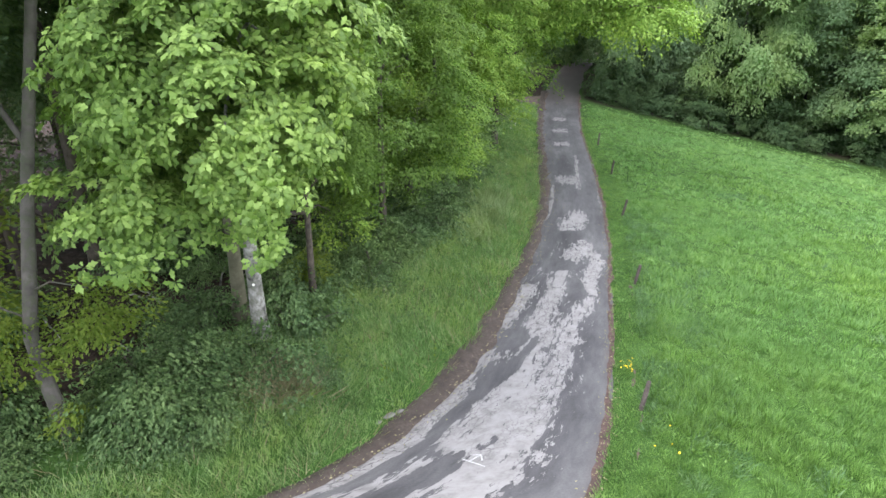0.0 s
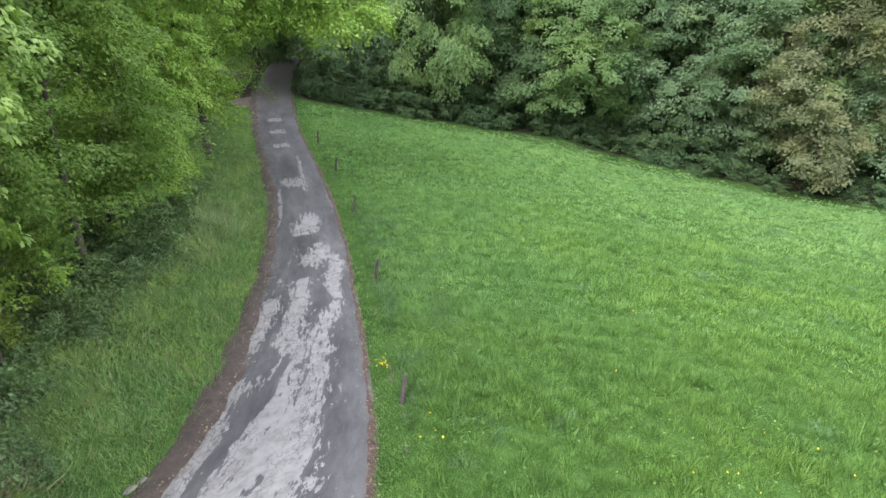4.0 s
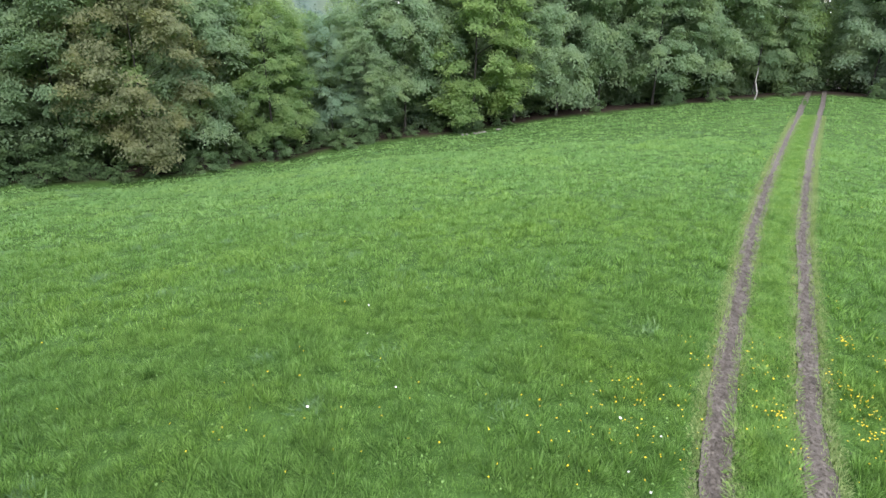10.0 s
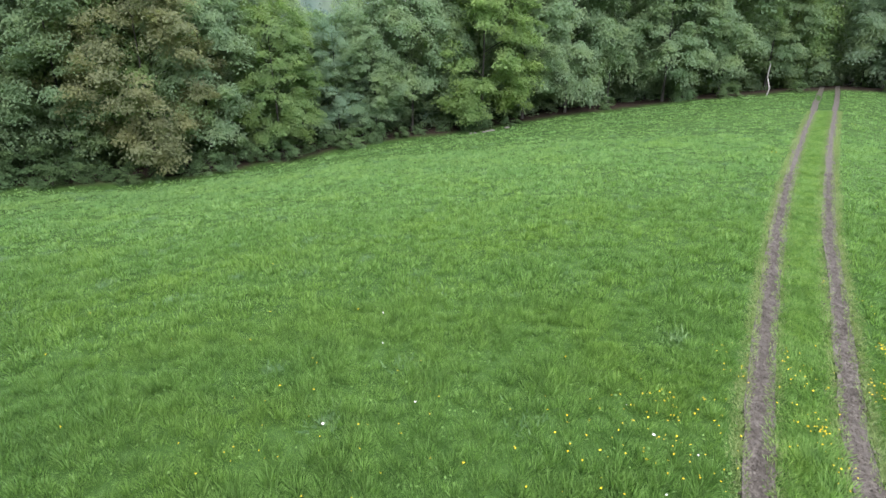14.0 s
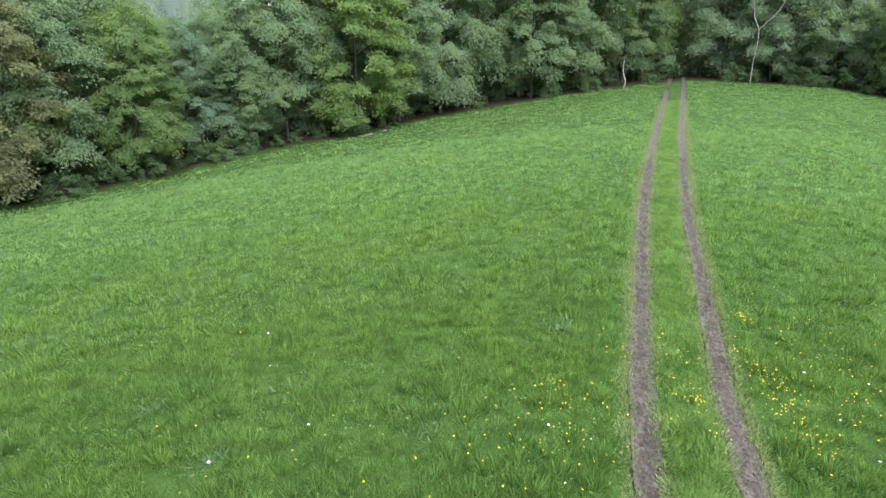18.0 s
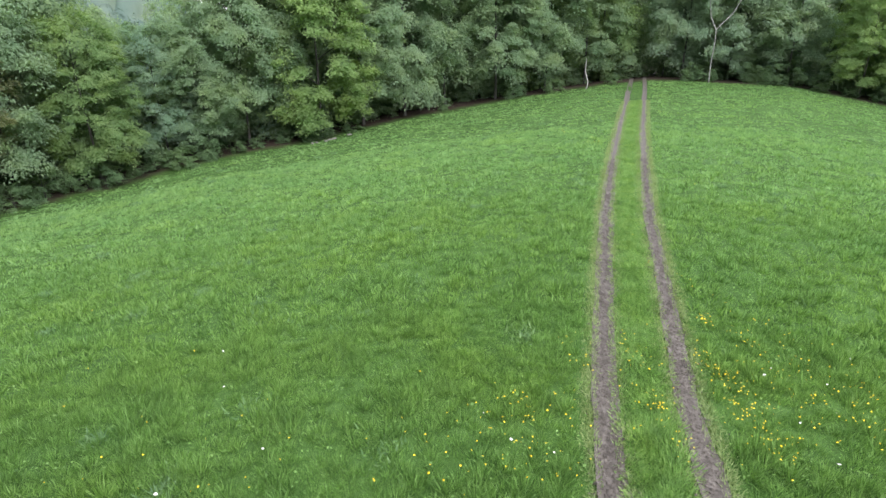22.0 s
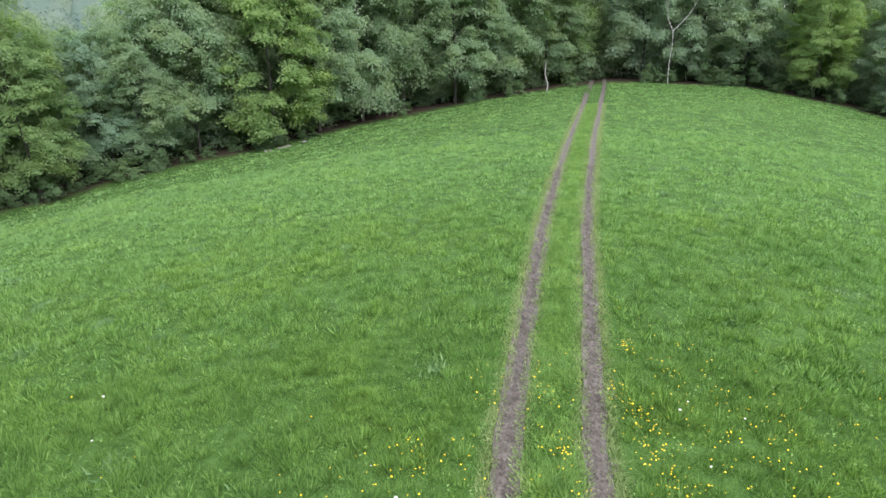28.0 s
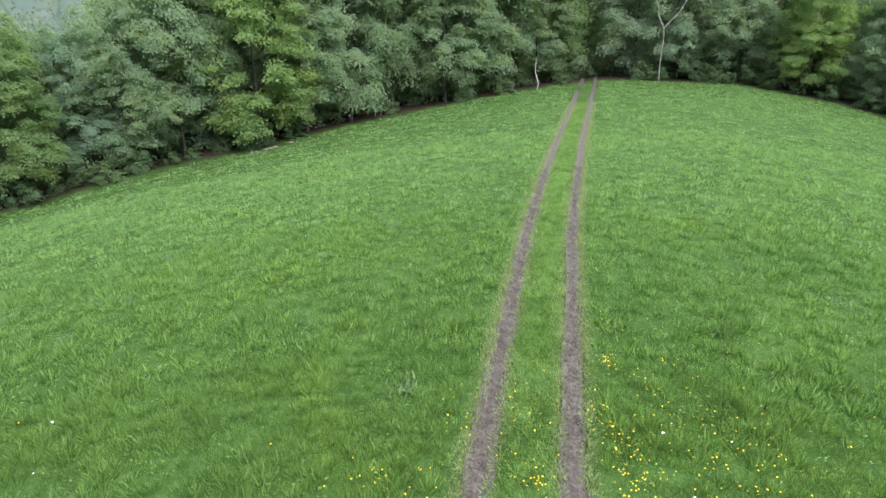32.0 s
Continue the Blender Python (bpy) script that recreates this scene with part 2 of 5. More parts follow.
WEED = leaf_material("blue_green_weeds", (0.07, 0.15, 0.06), (0.115, 0.215, 0.088), (0.17, 0.28, 0.125), 0.3, 0.25, 0.15)
VERGE = leaf_material("verge_grass", (0.10, 0.19, 0.056), (0.19, 0.31, 0.10), (0.315, 0.42, 0.19), 0.7, 0.3, 0.1, 0.6, mottle=2.0)
OAK = leaf_material("bright_oak_leaves", (0.08, 0.152, 0.026), (0.15, 0.25, 0.048), (0.255, 0.38, 0.095), 0.4, 0.3, 0.2)
LIME = leaf_material("lime_green_leaves", (0.11, 0.205, 0.032), (0.188, 0.31, 0.053), (0.27, 0.40, 0.088), 0.5, 0.32, 0.1)
WOODS = leaf_material("woodland_leaves", (0.095, 0.16, 0.08), (0.125, 0.20, 0.102), (0.155, 0.235, 0.125), 0.5, 0.5, 0.0, 0.3)
GREENISH = leaf_material("mid_green_leaves", (0.135, 0.205, 0.115), (0.165, 0.245, 0.14), (0.20, 0.285, 0.165), 0.5, 0.5, 0.0, 0.3)
FRESH = leaf_material("fresh_green_leaves", (0.145, 0.228, 0.098), (0.178, 0.27, 0.118), (0.212, 0.312, 0.14), 0.5, 0.5, 0.0, 0.3)
# grey, bluish and pale far leaves: the far wood's mist mixed into their colour
MISTGREY = leaf_material("mist_greyed_leaves", (0.17, 0.25, 0.148), (0.205, 0.295, 0.178), (0.24, 0.34, 0.208), 0.5, 0.5, 0.0, 0.3)
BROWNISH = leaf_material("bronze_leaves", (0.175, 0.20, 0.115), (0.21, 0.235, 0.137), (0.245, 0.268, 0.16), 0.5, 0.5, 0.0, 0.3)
MISTBLUE = leaf_material("mist_blued_leaves", (0.17, 0.26, 0.18), (0.205, 0.305, 0.215), (0.24, 0.345, 0.245), 0.5, 0.5, 0.0, 0.3)
MISTPALE = leaf_material("mist_paled_leaves", (0.205, 0.285, 0.19), (0.24, 0.33, 0.222), (0.275, 0.372, 0.255), 0.5, 0.5, 0.0, 0.3)
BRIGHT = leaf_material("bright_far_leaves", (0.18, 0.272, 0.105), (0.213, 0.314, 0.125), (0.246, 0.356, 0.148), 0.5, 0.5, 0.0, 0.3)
BRAMBLE = leaf_material("bramble_leaves", (0.04, 0.084, 0.025), (0.084, 0.15, 0.05), (0.165, 0.258, 0.1), 0.5, 0.25, 0.15, mottle=1.2)
# darker copy of the lime leaves: shade painted into the trees behind the oak
SHADED = leaf_material("shaded_lime_leaves", (0.075, 0.142, 0.026), (0.112, 0.198, 0.038), (0.155, 0.255, 0.055), 0.4, 0.32, 0.1)
YELLOWISH = leaf_material("yellow_green_leaves", (0.09, 0.148, 0.018), (0.132, 0.195, 0.027), (0.185, 0.245, 0.04), 0.4, 0.35, 0.1)
# leaves of the distant hill, with the haze mixed into their colour
HAZY = leaf_material("haze_painted_leaves", (0.115, 0.165, 0.135), (0.135, 0.19, 0.155), (0.155, 0.215, 0.175), 0.7, 0.3, 0.0, 0.06)
RIM = leaf_material("bleached_grass", (0.14, 0.215, 0.075), (0.20, 0.28, 0.105), (0.29, 0.355, 0.16), 0.2, 0.15, 0.05)
PALE = leaf_material("pale_green_grass", (0.13, 0.20, 0.075), (0.21, 0.29, 0.125), (0.32, 0.385, 0.21), 0.4, 0.3, 0.1, 0.6)
DRY = leaf_material("dry_grass", (0.17, 0.16, 0.085), (0.25, 0.235, 0.135), (0.33, 0.30, 0.19), 0.3, 0.2, 0.05)
BARK = rough_material("brown_bark", [(0.3, (0.035, 0.028, 0.02)), (0.7, (0.10, 0.085, 0.065))], 5, 0.8, 24)
GREYBARK = rough_material("grey_bark", [(0.36, (0.05, 0.05, 0.045)), (0.46, (0.20, 0.20, 0.18)), (0.6, (0.31, 0.31, 0.29)), (0.75, (0.40, 0.40, 0.38))], 4.5, 0.9, 12, second=(8, (0.15, 0.155, 0.125)))
# grey-brown bark, dimmed so that its colour carries the wood's shade
DIMBARK = rough_material("shade_dimmed_bark", [(0.3, (0.04, 0.036, 0.03)), (0.65, (0.105, 0.097, 0.085)), (0.8, (0.16, 0.15, 0.135))], 3, 0.5, 18, second=(7, (0.07, 0.075, 0.05)))
BIRCHBARK = rough_material("white_birch_bark", [(0.35, (0.10, 0.095, 0.085)), (0.5, (0.30, 0.295, 0.275)), (0.8, (0.42, 0.415, 0.395))], 4, 0.4, 18)
SOIL = rough_material("rut_soil", [(0.3, (0.05, 0.044, 0.036)), (0.5, (0.096, 0.085, 0.071)), (0.7, (0.148, 0.133, 0.113))], 3.6, 0.8, 24, second=(12, (0.062, 0.054, 0.044)))
OLIVEBARK = rough_material("olive_brown_bark", [(0.3, (0.06, 0.06, 0.036)), (0.65, (0.125, 0.122, 0.078)), (0.8, (0.18, 0.175, 0.12))], 4, 0.6, 18)
# darker copy of the brown bark: shade painted into far trunks and shrubs
SHADEBARK = rough_material("shade_painted_far_bark", [(0.3, (0.025, 0.024, 0.02)), (0.7, (0.06, 0.057, 0.048))], 5, 0.5, 20)
MUD = rough_material("brown_roadside_mud", [(0.3, (0.03, 0.024, 0.019)), (0.55, (0.066, 0.053, 0.042)), (0.8, (0.112, 0.093, 0.076))], 4, 0.8, 30, second=(14, (0.055, 0.041, 0.031)))
PATHSOIL = rough_material("trodden_brown_soil", [(0.3, (0.07, 0.05, 0.04)), (0.55, (0.12, 0.088, 0.07)), (0.8, (0.17, 0.13, 0.105))], 3, 0.6, 26)
REDMUD = rough_material("reddish_leaf_litter", [(0.3, (0.05, 0.034, 0.028)), (0.6, (0.11, 0.07, 0.058)), (0.8, (0.17, 0.12, 0.10))], 6, 0.8, 40)
TIMBER = rough_material("weathered_timber", [(0.3, (0.05, 0.042, 0.035)), (0.7, (0.13, 0.11, 0.095))], 14, 0.6, 60)
YELLOW = leaf_material("dandelion_yellow", (0.68, 0.48, 0.012), (0.78, 0.57, 0.018), (0.85, 0.65, 0.03), 0.0, 0.1)
CHALK = rough_material("chalk_white_paint", [(0.35, (0.3, 0.3, 0.29)), (0.6, (0.5, 0.5, 0.49))], 20, 0.2, 60)
WHITE = leaf_material("white_petals", (0.6, 0.6, 0.56), (0.7, 0.7, 0.66), (0.78, 0.78, 0.74), 0.0, 0.15)


def ground_material():
    """Turf in the open, brown litter in the wood (the mesh's value 'wood')."""
    m, nodes, links, out = material("turf_and_litter")
    turf = ramp(nodes, links, noise_node(nodes, links, 0.5, 6), [(0.3, (0.032, 0.072, 0.016)), (0.5, (0.05, 0.108, 0.025)), (0.7, (0.07, 0.142, 0.036))])
    turf = mixed(nodes, links, 0.7, turf, ramp(nodes, links, noise_node(nodes, links, 22, 6, None, 0.7), [(0.3, (0.3, 0.3, 0.3)), (0.65, (1.35, 1.35, 1.25))]), "MULTIPLY")
    litter = ramp(nodes, links, noise_node(nodes, links, 4, 6), [(0.3, (0.016, 0.013, 0.010)), (0.55, (0.04, 0.03, 0.023)), (0.75, (0.075, 0.05, 0.038))])
    wood = nodes.new("ShaderNodeAttribute")
    wood.attribute_name = "wood"
    bsdf = nodes.new("ShaderNodeBsdfPrincipled")
    bsdf.inputs["Roughness"].default_value = 0.95
    bsdf.inputs["Specular IOR Level"].default_value = 0.1
    links.new(mixed(nodes, links, wood.outputs["Fac"], turf, litter), bsdf.inputs["Base Color"])
    b = nodes.new("ShaderNodeBump")
    b.inputs["Strength"].default_value, b.inputs["Distance"].default_value = 0.8, 0.12
    links.new(noise_node(nodes, links, 5, 6), b.inputs["Height"])
    links.new(b.outputs[0], bsdf.inputs["Normal"])
    links.new(bsdf.outputs[0], out.inputs["Surface"])
    return m


def road_material():
    """Patched grey asphalt with pale worn coats (the mesh's value 'worn'), cracks along it."""
    m, nodes, links, out = material("patched_asphalt")
    uv = nodes.new("ShaderNodeAttribute")
    uv.attribute_name = "lane"
    place = uv.outputs["Vector"]
    stretch = nodes.new("ShaderNodeMapping")
    stretch.inputs["Scale"].default_value = (1.0, 0.28, 1)
    links.new(place, stretch.inputs["Vector"])
    base = ramp(nodes, links, noise_node(nodes, links, 0.9, 5, stretch.outputs[0]), [(0.33, (0.05, 0.05, 0.051)), (0.5, (0.084, 0.084, 0.085)), (0.66, (0.122, 0.122, 0.121))])
    base = mixed(nodes, links, 0.5, base, ramp(nodes, links, noise_node(nodes, links, 40, 3, place), [(0.3, (0.6, 0.6, 0.6)), (0.7, (1.2, 1.2, 1.2))]), "MULTIPLY")
    base = mixed(nodes, links, 0.8, base, ramp(nodes, links, noise_node(nodes, links, 5, 8, stretch.outputs[0], 0.7), [(0.3, (0.62, 0.62, 0.62)), (0.5, (1, 1, 1)), (0.7, (1.35, 1.34, 1.32))]), "MULTIPLY")
    pale = ramp(nodes, links, noise_node(nodes, links, 3, 9, place, 0.72), [(0.3, (0.15, 0.147, 0.14)), (0.5, (0.245, 0.24, 0.23)), (0.7, (0.305, 0.30, 0.29))])
    worn = nodes.new("ShaderNodeAttribute")
    worn.attribute_name = "worn"
    add = nodes.new("ShaderNodeMath")
    add.operation = "MULTIPLY_ADD"
    links.new(noise_node(nodes, links, 2.2, 9, stretch.outputs[0], 0.72), add.inputs[0])
    add.inputs[1].default_value = 1.2
    links.new(worn.outputs["Fac"], add.inputs[2])
    fine = nodes.new("ShaderNodeMath")
    fine.operation = "MULTIPLY_ADD"
    grain = nodes.new("ShaderNodeMapping")
    grain.inputs["Scale"].default_value = (1.4, 0.35, 1)
    links.new(place, grain.inputs["Vector"])
    links.new(noise_node(nodes, links, 6, 8, grain.outputs[0], 0.72), fine.inputs[0])
    fine.inputs[1].default_value = 2.7
    fine.inputs[2].default_value = -1.12
    both = nodes.new("ShaderNodeMath")
    links.new(add.outputs[0], both.inputs[0])
    links.new(fine.outputs[0], both.inputs[1])
    mask = ramp(nodes, links, both.outputs[0], [(0.0, (0, 0, 0)), (0.91, (0, 0, 0)), (0.935, (1, 1, 1))])
    colour = mixed(nodes, links, mask, base, pale)
    cells = nodes.new("ShaderNodeTexVoronoi")
    cells.feature = "DISTANCE_TO_EDGE"
    cells.inputs["Scale"].default_value = 6.5
    bent = nodes.new("ShaderNodeMapping")
    bent.inputs["Scale"].default_value = (1.3, 0.6, 1)
    wave = nodes.new("ShaderNodeTexNoise")
    wave.inputs["Scale"].default_value, wave.inputs["Detail"].default_value = 4.0, 6
    links.new(place, wave.inputs["Vector"])
    shift = nodes.new("ShaderNodeVectorMath")
    shift.operation = "MULTIPLY_ADD"
    links.new(wave.outputs["Color"], shift.inputs[0])
    shift.inputs[1].default_value = (0.35, 0.6, 0.0)
    links.new(place, shift.inputs[2])
    links.new(shift.outputs[0], bent.inputs["Vector"])
    links.new(bent.outputs[0], cells.inputs["Vector"])
    line = ramp(nodes, links, cells.outputs["Distance"], [(0.0, (1, 1, 1)), (0.018, (0.8, 0.8, 0.8)), (0.055, (0, 0, 0))])
    where = ramp(nodes, links, noise_node(nodes, links, 0.8, 3, stretch.outputs[0]), [(0.45, (0, 0, 0)), (0.55, (0.95, 0.95, 0.95))])
    colour = mixed(nodes, links, mixed(nodes, links, 1.0, mixed(nodes, links, 1.0, line, where, "MULTIPLY"), mask, "MULTIPLY"), colour, (0.075, 0.073, 0.07))
    rim = nodes.new("ShaderNodeAttribute")
    rim.attribute_name = "dirt_and_shade"
    dirty = ramp(nodes, links, noise_node(nodes, links, 5, 6, place, 0.65), [(0.35, (0.35, 0.35, 0.35)), (0.62, (1, 1, 1))])
    colour = mixed(nodes, links, mixed(nodes, links, 1.0, dirty, rim.outputs["Color"], "MULTIPLY"), colour, (0.095, 0.078, 0.068))
    bsdf = nodes.new("ShaderNodeBsdfPrincipled")
    links.new(colour, bsdf.inputs["Base Color"])
    bsdf.inputs["Roughness"].default_value = 0.62
    bsdf.inputs["Specular IOR Level"].default_value = 0.4
    b = nodes.new("ShaderNodeBump")
    b.inputs["Strength"].default_value, b.inputs["Distance"].default_value = 0.5, 0.01
    links.new(noise_node(nodes, links, 25, 6, place), b.inputs["Height"])
    links.new(b.outputs[0], bsdf.inputs["Normal"])
    links.new(bsdf.outputs[0], out.inputs["Surface"])
    return m


GROUND, ASPHALT = ground_material(), road_material()


# ---- ground ----
def in_wood(x, y):
    """1 in the wood, 0 in the open."""
    far, heading = np.hypot(x, y), np.degrees(np.arctan2(x, y))
    out, left = beside_road(x, y)
    rim = smooth(0.8, 2.6, far - edge_far(heading) + 2.5 * (fractal(x / 3, y / 3, 8) - 0.5))
    bank = np.where(left, smooth(5.0, 7.5, out + 2.0 * (fractal(x / 2, y / 2, 9) - 0.5)), 0) * smooth(-14, 2, y)
    return np.clip(np.maximum(np.where(out < 0.3, 0, rim), bank), 0, 1)


def build_ground():
    radii = np.concatenate([np.array([0.005]), np.arange(0.5, 8, 0.6), np.geomspace(8, 130, 150), np.geomspace(140, 3000, 22)])
    turn = np.radians(np.arange(-180, 180.5, 0.5))
    r, a = np.meshgrid(radii, turn, indexing="ij")
    x, y = r * np.sin(a), r * np.cos(a)
    z = height(x, y)
    out, _ = beside_road(x, y)
    z -= 0.10 * smooth(0.25, -0.25, out) * (r < 110)
    off = np.abs(np.abs(rut_offset(x, y)) - GAUGE / 2)
    z -= 0.06 * smooth(0.45, 0.1, off) * ((x > 0) & (r < 104))
    mesh = array_mesh("ground", np.stack([x, y, z], -1).reshape(-1, 3), grid_faces(*x.shape)[:, ::-1], GROUND, True)
    add_values(mesh, "wood", (in_wood(x, y) * smooth(190, 140, r)).ravel())
    tagged(new("ground", mesh), "rolling green meadow and brown woodland floor", "ground", kind="structure")


def build_road():
    rows = np.concatenate([np.arange(-6, 8, 0.5), np.arange(8, 30, 0.1), np.arange(30, 88, 0.3)])
    u = np.linspace(0, 1, 41)
    y, s = np.meshgrid(rows, u, indexing="ij")
    ragged = (fractal(y / 0.9, y * 0, 21, 4) - 0.5) * 0.35
    l, rr = road_left(y) - 0.05, road_right(y) + 0.05 + ragged * s
    x = l + (rr - l) * s
    z = height(x, y) + 0.02 + 0.07 * (1 - (2 * s - 1) ** 2) - 0.05
    mesh = array_mesh("road", np.stack([x, y, z], -1).reshape(-1, 3), grid_faces(*x.shape)[:, ::-1], ASPHALT, True)
    lane = np.stack([(s - 0.5) * 3.2, y, 0 * y], -1).reshape(-1, 3)
    mesh.attributes.new("lane", "FLOAT_VECTOR", "POINT").data.foreach_set("vector", np.ascontiguousarray(lane, np.float32).ravel())
    worn = -0.32 + 0.24 * smooth(24, 18, y) * smooth(0.9, 0.7, s)
    for s0, y0, s1, y1, half, amount in WORN:
        worn = np.maximum(worn, amount - 0.5 * (streak(s, y, s0, y0, s1, y1) / half) ** 2)
    for s0, y0, s1, y1, half in TAR:
        worn = worn - 0.7 * smooth(1.3, 0.7, streak(s, y, s0, y0, s1, y1) / half)
    worn = worn - 0.2 * smooth(0.80, 0.90, s)
    # dirt along both edges; past 50 m it also paints the trees' shade
    add_values(mesh, "dirt_and_shade", (0.9 * smooth(0.09, -0.02, s) + 0.8 * smooth(0.92, 1.0, s) + 0.85 * smooth(50, 58, y)).clip(0, 1).ravel())
    add_values(mesh, "worn", worn.ravel())
    tagged(new("road", mesh), "narrow grey patched asphalt lane with pale worn strips", "road", kind="structure")


# dark mended streaks, then worn pale coats: from and to (share of the width, metres along), half width, strength
TAR = [(0.13, 9.2, 0.19, 10.4, 0.03), (0.19, 10.4, 0.17, 11.7, 0.028), (0.17, 11.7, 0.21, 12.8, 0.035), (0.21, 12.8, 0.31, 13.6, 0.05), (0.31, 13.6, 0.38, 14.9, 0.035), (0.05, 15.1, 0.24, 15.1, 0.06),
       (0.65, 18.0, 0.65, 18.3, 0.07), (0.3, 20.0, 0.5, 20.1, 0.05), (0.47, 10.6, 0.48, 10.75, 0.025), (0.33, 9.0, 0.4, 9.9, 0.06), (0.2, 23.1, 0.6, 23.1, 0.05)]
WORN = [(0.09, 8.6, 0.05, 11.0, 0.11, 0.42), (0.05, 11.0, 0.05, 12.6, 0.12, 0.42), (0.05, 12.6, 0.04, 14.2, 0.10, 0.3), (0.05, 16.0, 0.15, 18.0, 0.10, 0.36), (0.52, 9.9, 0.48, 11.6, 0.24, 0.48), (0.33, 11.6, 0.41, 13.9, 0.15, 0.44),
        (0.41, 13.9, 0.38, 15.8, 0.14, 0.42), (0.38, 15.8, 0.44, 19.3, 0.12, 0.38), (0.62, 11.4, 0.62, 15.8, 0.14, 0.27), (0.27, 11.8, 0.28, 13.2, 0.10, 0.2), (0.66, 16.0, 0.78, 18.0, 0.12, 0.26), (0.78, 18.6, 0.84, 20.8, 0.12, 0.4),
        (0.5, 21.0, 0.66, 21.8, 0.14, 0.34), (0.4, 24.0, 0.55, 25.0, 0.2, 0.3), (0.2, 9.0, 0.28, 10.0, 0.05, 0.28), (0.28, 31.0, 0.5, 31.0, 0.12, 0.34), (0.58, 29.5, 0.66, 36.0, 0.05, 0.26), (0.3, 39.0, 0.55, 39.0, 0.1, 0.28),
        (0.35, 43.0, 0.6, 43.0, 0.1, 0.28), (0.35, 47.0, 0.55, 47.0, 0.12, 0.25), (0.92, 26.0, 0.95, 31.0, 0.05, 0.2), (0.08, 25.0, 0.12, 30.0, 0.05, 0.22)]


def streak(s, y, s0, y0, s1, y1):
    """Distance from a streak on the lane, in shares of its width; a metre along counts as an eighth."""
    a, b = (s1 - s0), (y1 - y0) / 8
    t = np.clip(((s - s0) * a + (y - y0) / 8 * b) / (a * a + b * b + 1e-9), 0, 1)
    return np.hypot(s - s0 - a * t, (y - y0) / 8 - b * t)


def mud_width(y):
    """How far the lane's muddy edge reaches under the bank."""
    return 0.32 + 0.28 * np.exp(-((y - 14) / 3.5) ** 2)


def strip(name, rows, inner, outer, lift, mat, label, cols=7, rag=0.25, seed=31):
    """A ragged strip of soil between two lines x(y), domed across."""
    y, s = np.meshgrid(rows, np.linspace(0, 1, cols), indexing="ij")
    a = inner(y) + (fractal(y / 0.8, 0 * y, seed, 4) - 0.5) * rag
    b = outer(y) + (fractal(y / 0.7, 0 * y + 5, seed, 4) - 0.5) * rag * 2
    x = a + (b - a) * s
    z = height(x, y) + lift * np.sin(np.pi * s) - 0.03 + (fractal(x / 0.3, y / 0.3, seed + 4, 3) - 0.5) * 0.03
    mesh = array_mesh(name, np.stack([x, y, z], -1).reshape(-1, 3), grid_faces(*x.shape)[:, ::-1], mat, True)
    tagged(new(name, mesh), label, "soil", kind="structure")


def build_rut(side):
    """One wheel rut of the farm track: bare trodden soil between low crumbling edges."""
    xs = np.concatenate([np.arange(2, 40, 0.12), np.arange(40, 102, 0.4)])
    x, s = np.meshgrid(xs, np.linspace(-1, 1, 13), indexing="ij")
    wide = (0.31 if side > 0 else 0.26) + 0.10 * (fractal(x / 1.1, 0 * x + side * 9, 41, 4) - 0.5)
    wobble = 0.16 * (fractal(x / 4, 0 * x + side * 3, 43, 3) - 0.5)
    off = side * GAUGE / 2 + wobble + s * wide
    px = x + 0.40 * off
    py = np.interp(x, RUT_X, RUT_Y) + 0.92 * off
    z = height(px, py) - 0.01 - 0.035 * (1 - s ** 4) + 0.06 * (fractal(px / 0.25, py / 0.25, 45, 4) - 0.5) + 0.03
    mesh = array_mesh("track_rut", np.stack([px, py, z], -1).reshape(-1, 3), grid_faces(*x.shape), SOIL, True)
    tagged(new("track_rut", mesh), "bare grey-brown wheel rut worn into the meadow", "wheel track", kind="structure")


build_ground()
build_road()
strip("verge_mud", np.arange(7, 60, 0.15), lambda y: road_left(y) - mud_width(y) - 0.16, lambda y: road_left(y) + 0.16, 0.085, MUD, "dark brown mud along the lane's wooded edge", seed=31)
strip("verge_litter", np.arange(8, 58, 0.15), lambda y: road_right(y) - 0.10 - 0.14 * smooth(13, 10, y), lambda y: road_right(y) + 0.12, 0.02, REDMUD, "reddish leaf litter along the lane's meadow edge", seed=35)
build_rut(1)
build_rut(-1)
strip("side_path", np.arange(50.5, 59, 0.2), lambda y: road_left(y) + 0.1 - 4.6 * np.exp(-((y - 55.2) / 1.5) ** 2) - 0.9 * np.exp(-((y - 53.5) / 2.2) ** 2), lambda y: road_left(y) + 0.5, 0.05, PATHSOIL, "bare brown side path leaving the lane under the trees", 9, 0.4, 37)


